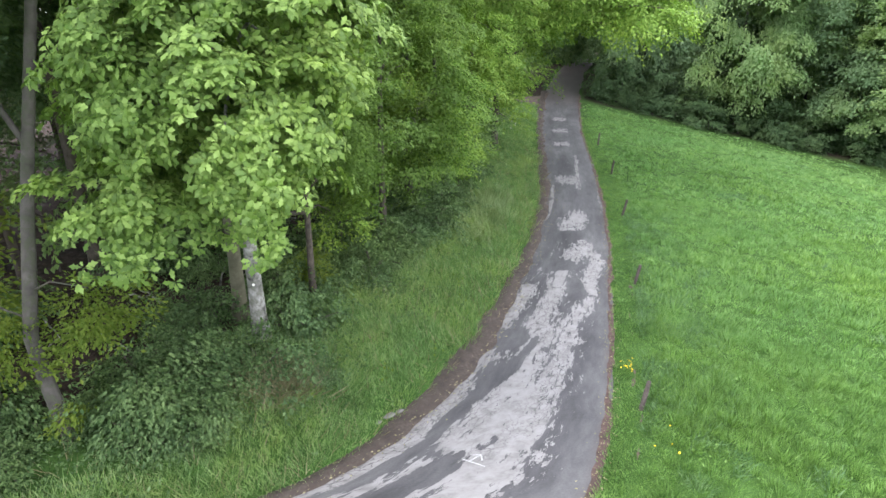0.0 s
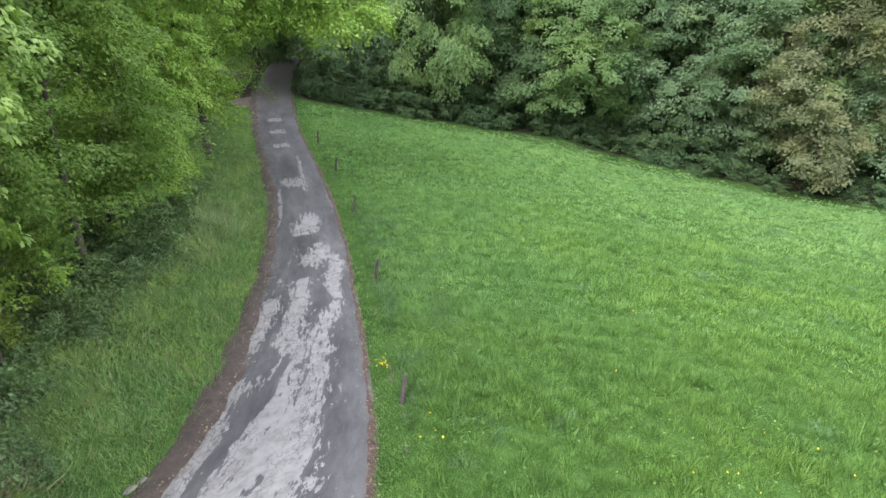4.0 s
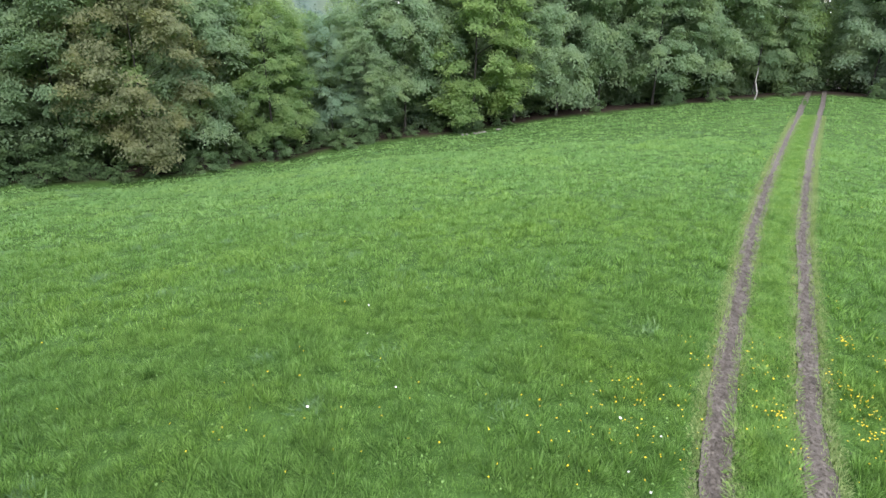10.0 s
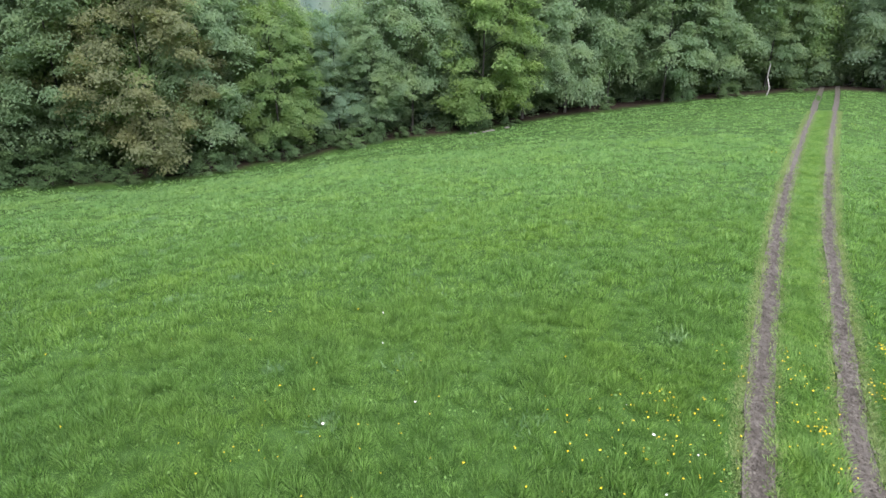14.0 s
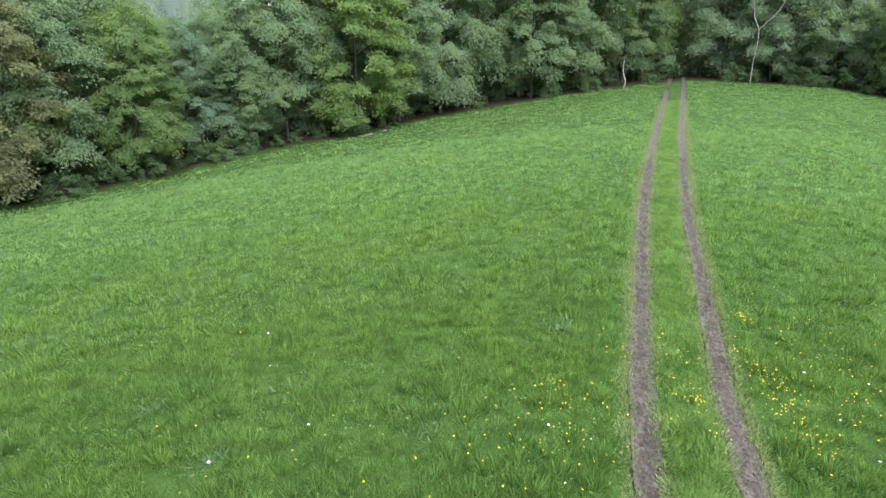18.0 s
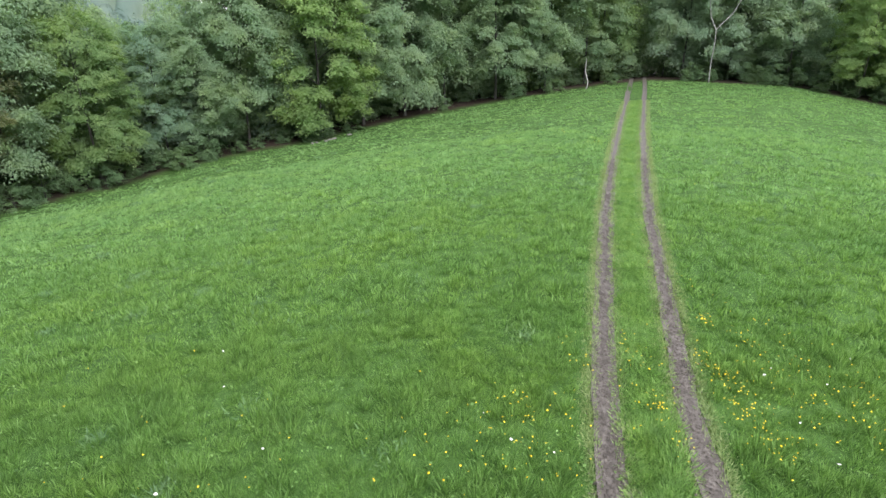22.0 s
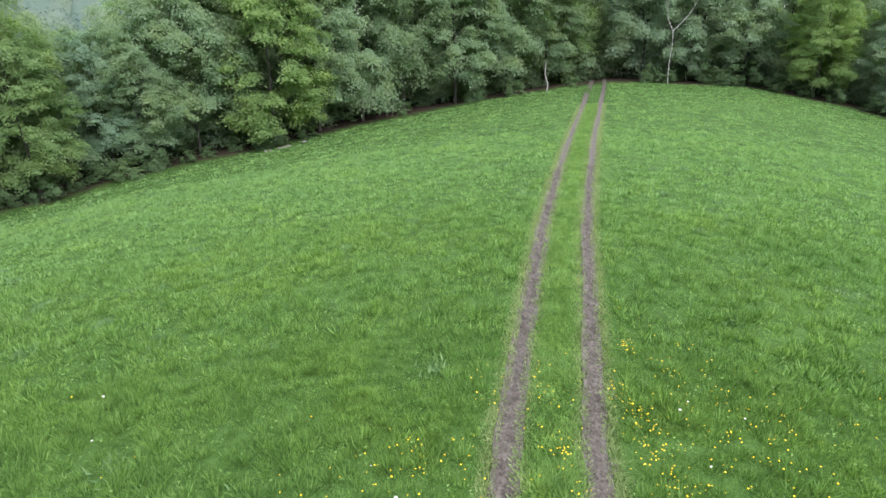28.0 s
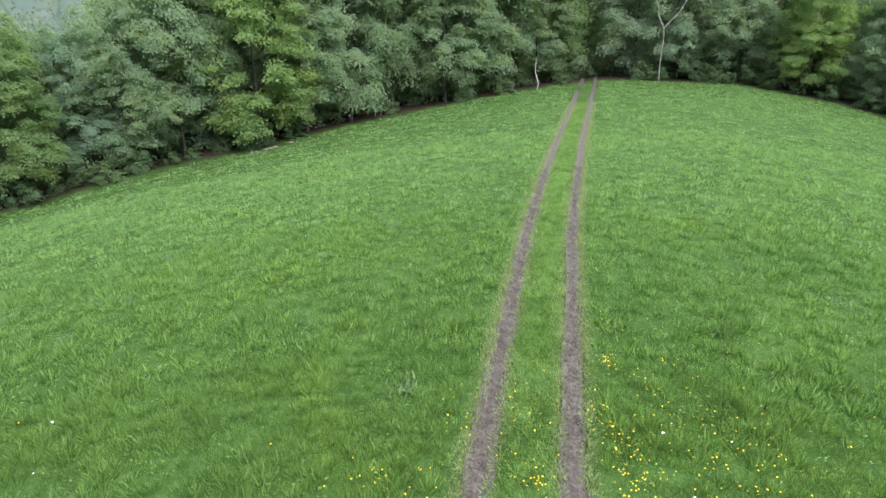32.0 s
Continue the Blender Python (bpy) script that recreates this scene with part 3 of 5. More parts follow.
def soil_clods():
    """Crumbs of soil lying in and beside the ruts."""
    rng = np.random.default_rng(47)
    n = 9000
    x = 7 + 30 * rng.random(n) ** 1.6
    off = np.sign(rng.random(n) - 0.5) * GAUGE / 2 + rng.normal(0, 0.19, n)
    px, py = x + 0.4 * off, np.interp(x, RUT_X, RUT_Y) + 0.92 * off
    pos = np.stack([px, py, height(px, py) - 0.01], -1)
    clod = [(-0.5, -0.4, 0), (0.5, -0.45, 0), (0.45, 0.5, 0), (-0.4, 0.45, 0), (0.05, 0.02, 0.55)]
    v, f = scatter(clod, [(0, 1, 4), (1, 2, 4), (2, 3, 4), (3, 0, 4)], pos, rng.normal(0, 1, (n, 3)) * [1, 1, 0.15], unit(rng.normal(0, 0.25, (n, 3)) + [0, 0, 1]), 0.025 + 0.07 * rng.random(n) ** 3)
    tagged(new("soil_clods", array_mesh("soil_clods", v, f, SOIL)), "loose crumbs of grey-brown soil in the ruts", "soil", kind="stuff")


soil_clods()

# ---- grass ----
BLADE = [(0, -0.045, 0), (0, 0.045, 0), (1, 0, 0)]


def clumps(x, y, size, seed):
    """The way from the middle of the nearest tussock, in shares of the tussocks' spacing, and its vigour (0 to 1)."""
    value_noise(np.zeros(1), np.zeros(1), seed), value_noise(np.zeros(1), np.zeros(1), seed + 1)
    u, v = x / size, y / size
    iu, iv = np.floor(u).astype(int), np.floor(v).astype(int)
    best, du, dv, power = np.full(len(x), 9.0), np.zeros(len(x)), np.zeros(len(x)), np.zeros(len(x))
    for i in (-1, 0, 1):
        for j in (-1, 0, 1):
            a, b = TABLES[seed][(iu + i) & 255, (iv + j) & 255], TABLES[seed + 1][(iu + i) & 255, (iv + j) & 255]
            eu, ev = u - iu - i - a, v - iv - j - b
            near = np.hypot(eu, ev)
            closer = near < best
            best, du, dv, power = np.where(closer, near, best), np.where(closer, eu, du), np.where(closer, ev, dv), np.where(closer, (a * 7 + b * 3) % 1, power)
    return best, du, dv, power


def grass(name, x, y, tall, mat, label, per_tuft=6, seed=1, spread=0.10, lean=0.75, wide=1.0, comb=0.6, lay=None):
    """Tufts of blades at x, y: each blade a leaning triangle; comb lays neighbours the same way, lay bends them out of their tussock."""
    rng = np.random.default_rng(seed)
    n = len(x) * per_tuft
    x, y, tall = np.repeat(x, per_tuft), np.repeat(y, per_tuft), np.repeat(tall, per_tuft)
    turn = rng.random(n) * 2 * np.pi
    away = rng.random(n) * spread * (0.5 + tall * 2)
    px, py = x + np.sin(turn) * away, y + np.cos(turn) * away
    pos = np.stack([px, py, height(px, py) - 0.02], -1)
    tilt = lean * (0.2 + rng.random(n))
    swirl = 12 * fractal(px / 1.1, py / 1.1, 57, 2)
    along = np.stack([np.sin(turn) * tilt + comb * np.sin(swirl), np.cos(turn) * tilt + comb * np.cos(swirl), np.ones_like(turn)], -1)
    if lay is not None:
        along[:, :2] += np.repeat(lay, per_tuft, 0)
    flat = rng.normal(0, 1, (n, 3))
    t = np.asarray(BLADE) * [1, wide, 1]
    v, f = scatter(t, [(0, 1, 2)], pos, along, np.cross(along, flat), tall * (0.6 + 0.8 * rng.random(n)))
    tagged(new(name, array_mesh(name, v, f, mat)), label, "grass", kind="stuff")


def spots(count, near, far, h0, h1, seed):
    """Even random places between two distances and two headings."""
    rng = np.random.default_rng(seed)
    r = np.sqrt(near ** 2 + (far ** 2 - near ** 2) * rng.random(count))
    a = np.radians(h0 + (h1 - h0) * rng.random(count))
    return r * np.sin(a), r * np.cos(a)


def in_meadow(x, y):
    out, left = beside_road(x, y)
    off = rut_offset(x, y)
    bare = (np.abs(np.abs(off) - GAUGE / 2) < 0.17 + 0.16 * fractal(x / 0.4, y / 0.4, 51)) & (x > 1)
    far, heading = np.hypot(x, y), np.degrees(np.arctan2(x, y))
    worn_line = (np.abs(out - 0.72 - 0.15 * fractal(x, y, 58)) < 0.22) & (fractal(x / 0.9, y / 0.9, 96) > 0.42) & (y < 24) & (y > 7)
    return ~worn_line & (out > 0.12 + 0.3 * fractal(x / 0.6, y / 0.6, 52)) & ~left & ~bare & (far < edge_far(heading) + 0.7)


def meadow(count, near, far, tall, seed, per_tuft, wide, lean, tussock):
    x, y = spots(count, near, far, 6, 150, seed)
    keep = in_meadow(x, y)
    x, y = x[keep], y[keep]
    keep = np.abs(np.abs(rut_offset(x, y)) - GAUGE / 2) > 0.30 + 0.2 * fractal(x / 0.3, y / 0.3, 59)
    x, y = x[keep], y[keep]
    lush = fractal(x / 1.4, y / 1.4, 53, 3)
    out, _ = beside_road(x, y)
    low = np.minimum(np.where(np.abs(rut_offset(x, y)) < 1.6, 0.5, 1), 0.45 + 0.55 * smooth(0.4, 1.8, out))
    near_middle, du, dv, vigour = clumps(x, y, tussock, 95)
    h = tall * (0.42 + (0.5 + 0.85 * vigour) * np.exp(-(near_middle / 0.42) ** 2) + 0.5 * smooth(0.35, 0.7, lush)) * low
    lay = np.stack([du, dv], -1) * 1.3
    # share of light blades: rises by the lane, and with distance to paint haze
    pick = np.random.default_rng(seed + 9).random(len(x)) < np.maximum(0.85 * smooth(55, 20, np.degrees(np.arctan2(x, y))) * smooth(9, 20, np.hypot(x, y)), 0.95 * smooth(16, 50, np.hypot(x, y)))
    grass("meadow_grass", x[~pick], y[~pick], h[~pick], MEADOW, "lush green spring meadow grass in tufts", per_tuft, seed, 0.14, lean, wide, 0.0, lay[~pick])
    grass("meadow_grass", x[pick], y[pick], h[pick], SPRING_HAZE, "light green spring meadow grass near the lane, far off with painted haze", per_tuft, seed + 5, 0.14, lean, wide, 0.0, lay[pick])


meadow(105000, 8.5, 18, 0.15, 61, 7, 0.85, 0.7, 0.36)
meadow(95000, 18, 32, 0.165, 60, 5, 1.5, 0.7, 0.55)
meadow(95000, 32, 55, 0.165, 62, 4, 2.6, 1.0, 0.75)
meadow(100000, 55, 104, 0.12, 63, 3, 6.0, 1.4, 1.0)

# short pale grass between the ruts, bleached grass at their rims
def along_track(n, seed):
    rng = np.random.default_rng(seed)
    x = 6 + 60 * rng.random(n) ** 1.7
    return rng, x


def on_track(x, off):
    return x + 0.4 * off, np.interp(x, RUT_X, RUT_Y) + 0.92 * off


rng, x = along_track(16000, 64)
px, py = on_track(x, rng.normal(0, 0.3, 16000))
keep = in_meadow(px, py)
grass("track_grass", px[keep], py[keep], 0.10 + 0.06 * fractal(px[keep], py[keep], 55), SHORT, "short pale trodden grass between the wheel ruts", 6, 65, 0.25, 0.9, 1.8)
rng, x = along_track(20000, 76)
side = np.where(rng.random(20000) < 0.5, 1, -1)
off = side * GAUGE / 2 + np.where(rng.random(20000) < 0.62, side, -side) * (0.27 + 0.22 * rng.random(20000) ** 1.5)
px, py = on_track(x, off)
keep = in_meadow(px, py)
grass("bleached_grass", px[keep], py[keep], 0.07 + 0.05 * fractal(px[keep], py[keep], 56), RIM, "bleached trodden grass at the ruts' rims", 5, 77, 0.25, 1.3, 2.2)

# darker bluish weed clumps in the meadow
rng = np.random.default_rng(66)
cx, cy = spots(170, 10, 60, 22, 148, 67)
cx, cy = np.concatenate([cx, [25.6, 18.4, 31.5, 18.9]]), np.concatenate([cy, [9.9, 3.7, -4.7, 4.4]])
size = 0.25 + 0.5 * rng.random(len(cx)) ** 3
size[-4:] = 0.7, 0.9, 0.7, 0.6
k = np.repeat(np.arange(len(cx)), 26)
x, y = cx[k] + rng.normal(0, 1, len(k)) * size[k] * 0.55, cy[k] + rng.normal(0, 1, len(k)) * size[k] * 0.4
keep = in_meadow(x, y) & (np.abs(rut_offset(x, y)) > 2)
grass("meadow_weeds", x[keep], y[keep], 0.14 + 0.09 * rng.random(keep.sum()), WEED, "bluish green weed clumps standing in the meadow", 5, 68, 0.2, 1.4, 3.0)

# coarse weeds and bare spots along the fence line
rng = np.random.default_rng(78)
y = 9 + 18 * rng.random(4400) ** 1.3
x = road_right(y) + 0.85 + 2.2 * rng.random(4400) ** 1.4
keep = fractal(x / 0.7, y / 0.7, 79) > 0.46
grass("fence_weeds", x[keep], y[keep], 0.10 + 0.10 * rng.random(keep.sum()), WEED, "coarse grey-green weeds along the fence line", 6, 80, 0.25, 1.0, 1.8)
for k, (y0, y1, side) in enumerate([(10.0, 11.6, 0.75), (12.6, 13.5, 0.55), (14.4, 17.0, 0.6), (17.8, 19.4, 0.7), (8.6, 9.5, 0.9)]):
    strip("bare_soil", np.arange(y0, y1, 0.08), lambda y: road_right(y) + side - 0.15 * np.sin(np.pi * (y - y0) / (y1 - y0)), lambda y: road_right(y) + side + 0.17 * np.sin(np.pi * (y - y0) / (y1 - y0)),
          0.03, PATHSOIL, "bare brown soil showing through the grass by the posts", 5, 0.2, 85 + k)

n = 5200
y = 8.5 + 40 * rng.random(n) ** 1.5
x = road_right(y) + 0.12 + 1.3 * rng.random(n) ** 1.3
grass("lane_edge_grass", x, y, 0.07 + 0.06 * rng.random(n), SHORT, "short yellow-green grass along the lane's meadow edge", 6, 94, 0.25, 1.0, 1.2)
n = 1700
y = 8.2 + 34 * rng.random(n) ** 1.4
side = rng.random(n) < 0.65
x = np.where(side, road_left(y) + rng.normal(-0.05, 0.28, n), road_right(y) + rng.normal(0.0, 0.14, n))
pos = np.stack([x, y, height(x, y) + 0.035], -1)
flake = [(0, 0, 0), (0.5, 0.3, 0.1), (1, 0, 0), (0.5, -0.3, 0.08)]
v, f = scatter(flake, [(0, 1, 2), (0, 2, 3)], pos, rng.normal(0, 1, (n, 3)) * [1, 1, 0.1], unit(rng.normal(0, 0.25, (n, 3)) + [0, 0, 1]), 0.03 + 0.05 * rng.random(n))
tagged(new("leaf_litter", array_mesh("leaf_litter", v, f, DRY)), "dry pale leaves lying along the lane's edges", "leaf litter", kind="stuff")

# tall rough grass on the bank between lane and wood
rng = np.random.default_rng(69)
y = rng.random(40000) ** 1.5 * 46 + 6.5
out = 0.30 + rng.random(40000) ** 0.9 * 7.2
x = road_left(y) - out
keep = (out > mud_width(y) - 0.02 + 0.4 * (fractal(x / 0.5, y / 0.5, 71) - 0.3)) & (out < 4.6 - 2.3 * smooth(13, 10, y) + (3.2 - 1.4 * smooth(13, 10, y)) * fractal(x / 1.5, y / 1.5, 72)) & (x > -16)
x, y, out = x[keep], y[keep], out[keep]
grass("verge_grass", x, y, (0.12 + 0.24 * fractal(x / 0.6, y / 0.6, 73)) * (0.85 + 0.15 * smooth(0.5, 1.8, out)), VERGE, "tall rough green grass on the bank beside the lane", 7, 74, 0.3, 0.9, 0.75, 0.1)
n = 26000
y = rng.random(n) ** 1.4 * 34 + 6.5
out = 0.5 + 6.8 * rng.random(n) ** 0.7
x = road_left(y) - out
keep = (fractal(x / 0.8, y / 0.8, 86) + 0.10 * (out / 4 - 1) > 0.5) & (x > -15)
x, y = x[keep], y[keep]
pos = np.stack([x, y, height(x, y) + 0.10 + 0.28 * rng.random(len(x)) * fractal(x / 0.6, y / 0.6, 87)], -1)
v, f = scatter([(0, 0, 0), (0.45, 0.3, 0.06), (1, 0, -0.1), (0.45, -0.3, 0.06)], [(0, 1, 2), (0, 2, 3)], pos, rng.normal(0, 1, (len(x), 3)) * [1, 1, 0.3], unit(rng.normal(0, 0.45, (len(x), 3)) + [0, 0, 1]), 0.05 + 0.07 * rng.random(len(x)))
tagged(new("verge_herbs", array_mesh("verge_herbs", v, f, BRAMBLE)), "small leafy herbs among the grass of the bank", "plants", kind="stuff")
n = 1800
y = rng.random(n) ** 1.3 * 30 + 7
x = road_left(y) - mud_width(y) - 4.2 * rng.random(n) ** 1.5
grass("bank_straw", x, y, 0.26 + 0.2 * rng.random(n), DRY, "dry stalks standing among the grass of the bank", 2, 88, 0.3, 0.7, 0.45)
n = 1100
y = 24.0 + rng.normal(0, 1.5, n)
x = road_left(y) - 2.3 + rng.normal(0, 0.45, n)
grass("pale_tall_grass", x, y, 0.26 + 0.2 * rng.random(n), PALE, "tall pale green grass on the bank", 6, 89, 0.25, 0.5, 0.7)
x, y = spots(20000, 8.5, 27, 6, 150, 90)
keep = in_meadow(x, y) & (np.abs(rut_offset(x, y)) > 1.3) & (fractal(x / 0.7, y / 0.7, 92) > 0.42)
x, y = x[keep], y[keep]
n = len(x)
pos = np.stack([x, y, height(x, y) + 0.05 + 0.09 * rng.random(n)], -1)
v, f = scatter([(0, 0, 0), (0.45, 0.3, 0.06), (1, 0, -0.1), (0.45, -0.3, 0.06)], [(0, 1, 2), (0, 2, 3)], pos, rng.normal(0, 1, (n, 3)) * [1, 1, 0.3], unit(rng.normal(0, 0.4, (n, 3)) + [0, 0, 1]), 0.04 + 0.06 * rng.random(n))
tagged(new("meadow_herbs", array_mesh("meadow_herbs", v, f, MEADOW)), "small leafy herbs growing in the meadow grass", "plants", kind="stuff")
rng = np.random.default_rng(93)
x, y = -4.0 + rng.normal(0, 0.5, 700), 12.0 + rng.normal(0, 0.32, 700)
grass("dry_grass", x, y, 0.30 + 0.22 * rng.random(700), DRY, "patch of dry straw-coloured grass on the bank", 5, 75, 0.3, 1.3, 0.8)


# ---- trees ----
LEAF = [(0, 0, 0), (0.45, 0.3, 0.06), (1, 0, -0.1), (0.45, -0.3, 0.06)]
LEAF_FACES = [(0, 1, 2), (0, 2, 3)]
SPECK = [(0, -0.3, 0), (0.15, 0.34, 0), (1, 0, -0.08)]
SPECK_FACES = [(0, 1, 2)]
OAKLEAF = [(0, 0, 0), (0.25, 0.09, 0.02), (0.37, 0.23, 0.0), (0.48, 0.12, 0.03), (0.65, 0.28, -0.04), (0.76, 0.14, -0.04), (1.0, 0, -0.14),
           (0.76, -0.14, -0.04), (0.65, -0.28, -0.04), (0.48, -0.12, 0.03), (0.37, -0.23, 0.0), (0.25, -0.09, 0.02)]
OAKLEAF_FACES = [(0, 1, 11), (1, 2, 3), (1, 3, 9), (1, 9, 11), (9, 10, 11), (3, 4, 5), (3, 5, 7), (3, 7, 9), (7, 8, 9), (5, 6, 7)]


def crown(rng, middle, radii, boughs, per_bough, leaf, bough_size, droop=0.35, template=LEAF, faces=LEAF_FACES, shell=0.55, low=-0.95, lumps=0.3, rough=0.42, mounds=0, rosette=0, face=0.0, puff=0.06):
    """Boughs of leaves round a crown's volume: flat hanging sprays, at random or in mounds round its main limbs; rosette: leaves round each twig's tip."""
    middle, radii = np.asarray(middle, float), np.asarray(radii, float)
    d = unit(rng.normal(0, 1, (boughs, 3)))
    d[:, 2] = np.clip(d[:, 2], low, 1)
    lump = 1 + lumps * np.sin(3 * np.arctan2(d[:, 0], d[:, 1]) + rng.random() * 6) * np.cos(4 * d[:, 2] + rng.random() * 6) + rng.normal(0, 0.10, boughs)
    depth = shell + (1 - shell) * rng.random(boughs) ** 0.6
    at = middle + d * radii * (lump * depth)[:, None]
    if mounds:
        q = np.arange(boughs) % mounds
        up_to = low + (0.95 - low) * (np.arange(mounds) + rng.random(mounds) * 1.6) / mounds
        turn = 2.4 * np.arange(mounds) + rng.normal(0, 0.6, mounds)
        wide = np.where(up_to < 0, np.clip(1 - np.abs(up_to) ** 2.6, 0.1, 1) ** 0.6, np.clip(1 - up_to ** 2, 0.05, 1) ** 0.38)
        push = wide * (0.66 + 0.36 * rng.random(mounds))
        centre = middle + radii * np.stack([push * np.sin(turn), push * np.cos(turn), up_to], -1)
        bulk = bough_size * (0.55 + 0.75 * rng.random(mounds))
        off = unit(rng.normal(0, 1, (boughs, 3)) + [0, 0, 0.35]) * (0.5 + 0.7 * rng.random((boughs, 1))) * [1.15, 1.15, 0.95]
        at = centre[q] + off * bulk[q][:, None]
        at[:, 2] -= 0.28 * droop * bulk[q] * (off[:, 0] ** 2 + off[:, 1] ** 2)
        outward = np.stack([np.sin(turn), np.cos(turn), 0.6 * up_to], -1)[q]
        d = unit(outward * 0.6 + unit(off) * 0.8 + [0, 0, 0.1])
    away = unit(d * [1, 1, 0.25] + rng.normal(0, 0.25, (boughs, 3)) + [0, 0, -droop * 0.6])
    side = unit(np.cross(away, [0, 0, 1]))
    up = np.cross(side, away)
    k = np.repeat(np.arange(boughs), per_bough)
    n = len(k)
    size = bough_size * (0.6 + 0.8 * rng.random(boughs))[k]
    a, b = rng.random(n) * 1.3 - 0.45, rng.normal(0, 0.36, n) * (1.1 - 0.3 * rng.random(n))
    pos = at[k] + away[k] * (a * size)[:, None] + side[k] * (b * size)[:, None] + up[k] * (rng.normal(0, puff, n) * size)[:, None]
    pos[:, 2] -= droop * (np.clip(a, 0, 2) ** 2 + b ** 2) * size
    if rosette:
        axis = np.repeat(unit(up[k] * 0.8 + d[k] * 0.7 + rng.normal(0, 0.3, (n, 3))), rosette, 0)
        one = unit(np.cross(axis, [0.3, 0.2, 0.9]))
        other = np.cross(axis, one)
        spin = np.tile(np.arange(rosette) * 2 * np.pi / rosette, n) + np.repeat(rng.random(n) * 6.3, rosette) + rng.normal(0, 0.25, n * rosette)
        ray = one * np.cos(spin)[:, None] + other * np.sin(spin)[:, None]
        along = ray + axis * rng.normal(0.15, 0.25, (n * rosette, 1)) + [0, 0, -0.35]
        normal = unit(axis + 0.3 * ray + rng.normal(0, 0.22, (n * rosette, 3)))
        pos = np.repeat(pos, rosette, 0) + ray * 0.02
        n = n * rosette
    else:
        along = unit(away[k] * 0.7 + side[k] * (np.sign(b) * 0.5)[:, None] + rng.normal(0, 0.35, (n, 3)) + [0, 0, -droop])
        normal = unit(up[k] + face * d[k] + rng.normal(0, rough, (n, 3)))
    return scatter(template, faces, pos, along, normal, leaf * (0.65 + 0.7 * rng.random(n))), at


def trunk_and_limbs(rng, tall, thick, targets, bend=0.4, first=0.3, limbs=9, sides=9):
    """A tapered trunk with limbs that reach towards the boughs."""
    t = np.linspace(0, 1, 14)
    path = np.stack([bend * np.sin(2.2 * t + rng.random() * 3) * t, bend * np.sin(1.7 * t + rng.random() * 3) * t, t * tall - 0.25], -1)
    radii = thick * (1 - 0.85 * t) + thick * 0.5 * np.exp(-t * 28)
    pieces = [tube(path, radii, sides)]
    for q in targets[rng.permutation(len(targets))[:limbs]]:
        s = np.clip((q[2] - 0.25 * np.hypot(q[0], q[1])) / tall, first, 0.92)
        p = np.array([np.interp(s, t, path[:, c]) for c in range(3)])
        u = np.linspace(0, 1, 7)[:, None]
        way = p + (q - p) * u + np.array([0, 0, 0.12]) * np.sin(np.pi * u) * np.linalg.norm(q - p) + rng.normal(0, 0.05, (7, 3)) * u
        pieces.append(tube(way, thick * (1 - 0.8 * s) * 0.45 * (1 - 0.85 * u[:, 0]) + 0.008, 5))
    return joined(pieces)


def tree(name, rng, tall, thick, middle, radii, boughs, per_bough, leaf, bough_size, leaves, bark, label, droop=0.35, limbs=9, bend=0.4, low=-0.95, extra=(), **more):
    (v, f), at = crown(rng, middle, radii, boughs, per_bough, leaf, bough_size, droop, low=low, **more)
    pieces = [(v, f)]
    for m2, r2, n2 in extra:
        piece, at2 = crown(rng, m2, r2, n2, per_bough, leaf, bough_size, droop, low=low, **more)
        pieces.append(piece)
        at = np.concatenate([at, at2])
    v, f = joined(pieces)
    root = tagged(new(name), label, "tree")
    part_mesh("trunk", array_mesh("trunk", *trunk_and_limbs(rng, tall, thick, at, bend, limbs=limbs), bark, True), root)
    part_mesh("crown", array_mesh("crown", v, f, leaves), root)
    return root


def stand(ob, x, y, turn=0.0, size=1.0, first=False, leaves=None, label="", group="", tilt=0.0):
    """A copy of a tree at a place (or the tree itself), with its own leaves and label."""
    if first:
        made = ob
        made.matrix_basis = pose(x, y, float(height(x, y)) - 0.1, tilt, 0, turn)
    else:
        made = copy_thing(ob, pose(x, y, float(height(x, y)) - 0.1, tilt, 0, turn))
    made.scale = (size, size, size)
    if leaves:
        for o in made.children:
            if o.name.startswith("crown"):
                o.material_slots[0].link = "OBJECT"
                o.material_slots[0].material = leaves
    return tagged(made, label, group=group)


# prototypes of the far wood's trees, about 20 m tall
rng = np.random.default_rng(5)
TALL = "tall dark green broadleaf tree at the meadow's edge"
SPRAY = dict(template=SPECK, faces=SPECK_FACES, rough=0.4, face=0.9, puff=0.16)
FACE_TREES = [
    tree("woodland_tree", rng, 18, 0.17, (0, 0, 9.9), (4.9, 4.9, 9.6), 480, 150, 0.235, 1.2, WOODS, SHADEBARK, TALL, 0.25, mounds=68, low=-0.74, **SPRAY),
    tree("woodland_tree", rng, 19, 0.17, (0, 0, 10.9), (4.6, 4.6, 10.4), 480, 150, 0.23, 1.25, WOODS, SHADEBARK, TALL, 0.75, mounds=60, low=-0.74, **SPRAY),
    tree("woodland_tree", rng, 17, 0.17, (0, 0, 9.2), (5.4, 5.4, 9.0), 480, 150, 0.235, 1.25, WOODS, SHADEBARK, TALL, 0.15, mounds=68, low=-0.74, **SPRAY),
    tree("woodland_tree", rng, 19, 0.17, (0, 0, 11.6), (5.4, 5.4, 9.6), 480, 150, 0.245, 1.4, WOODS, SHADEBARK, TALL, 0.4, mounds=56, low=-0.7, **SPRAY),
]
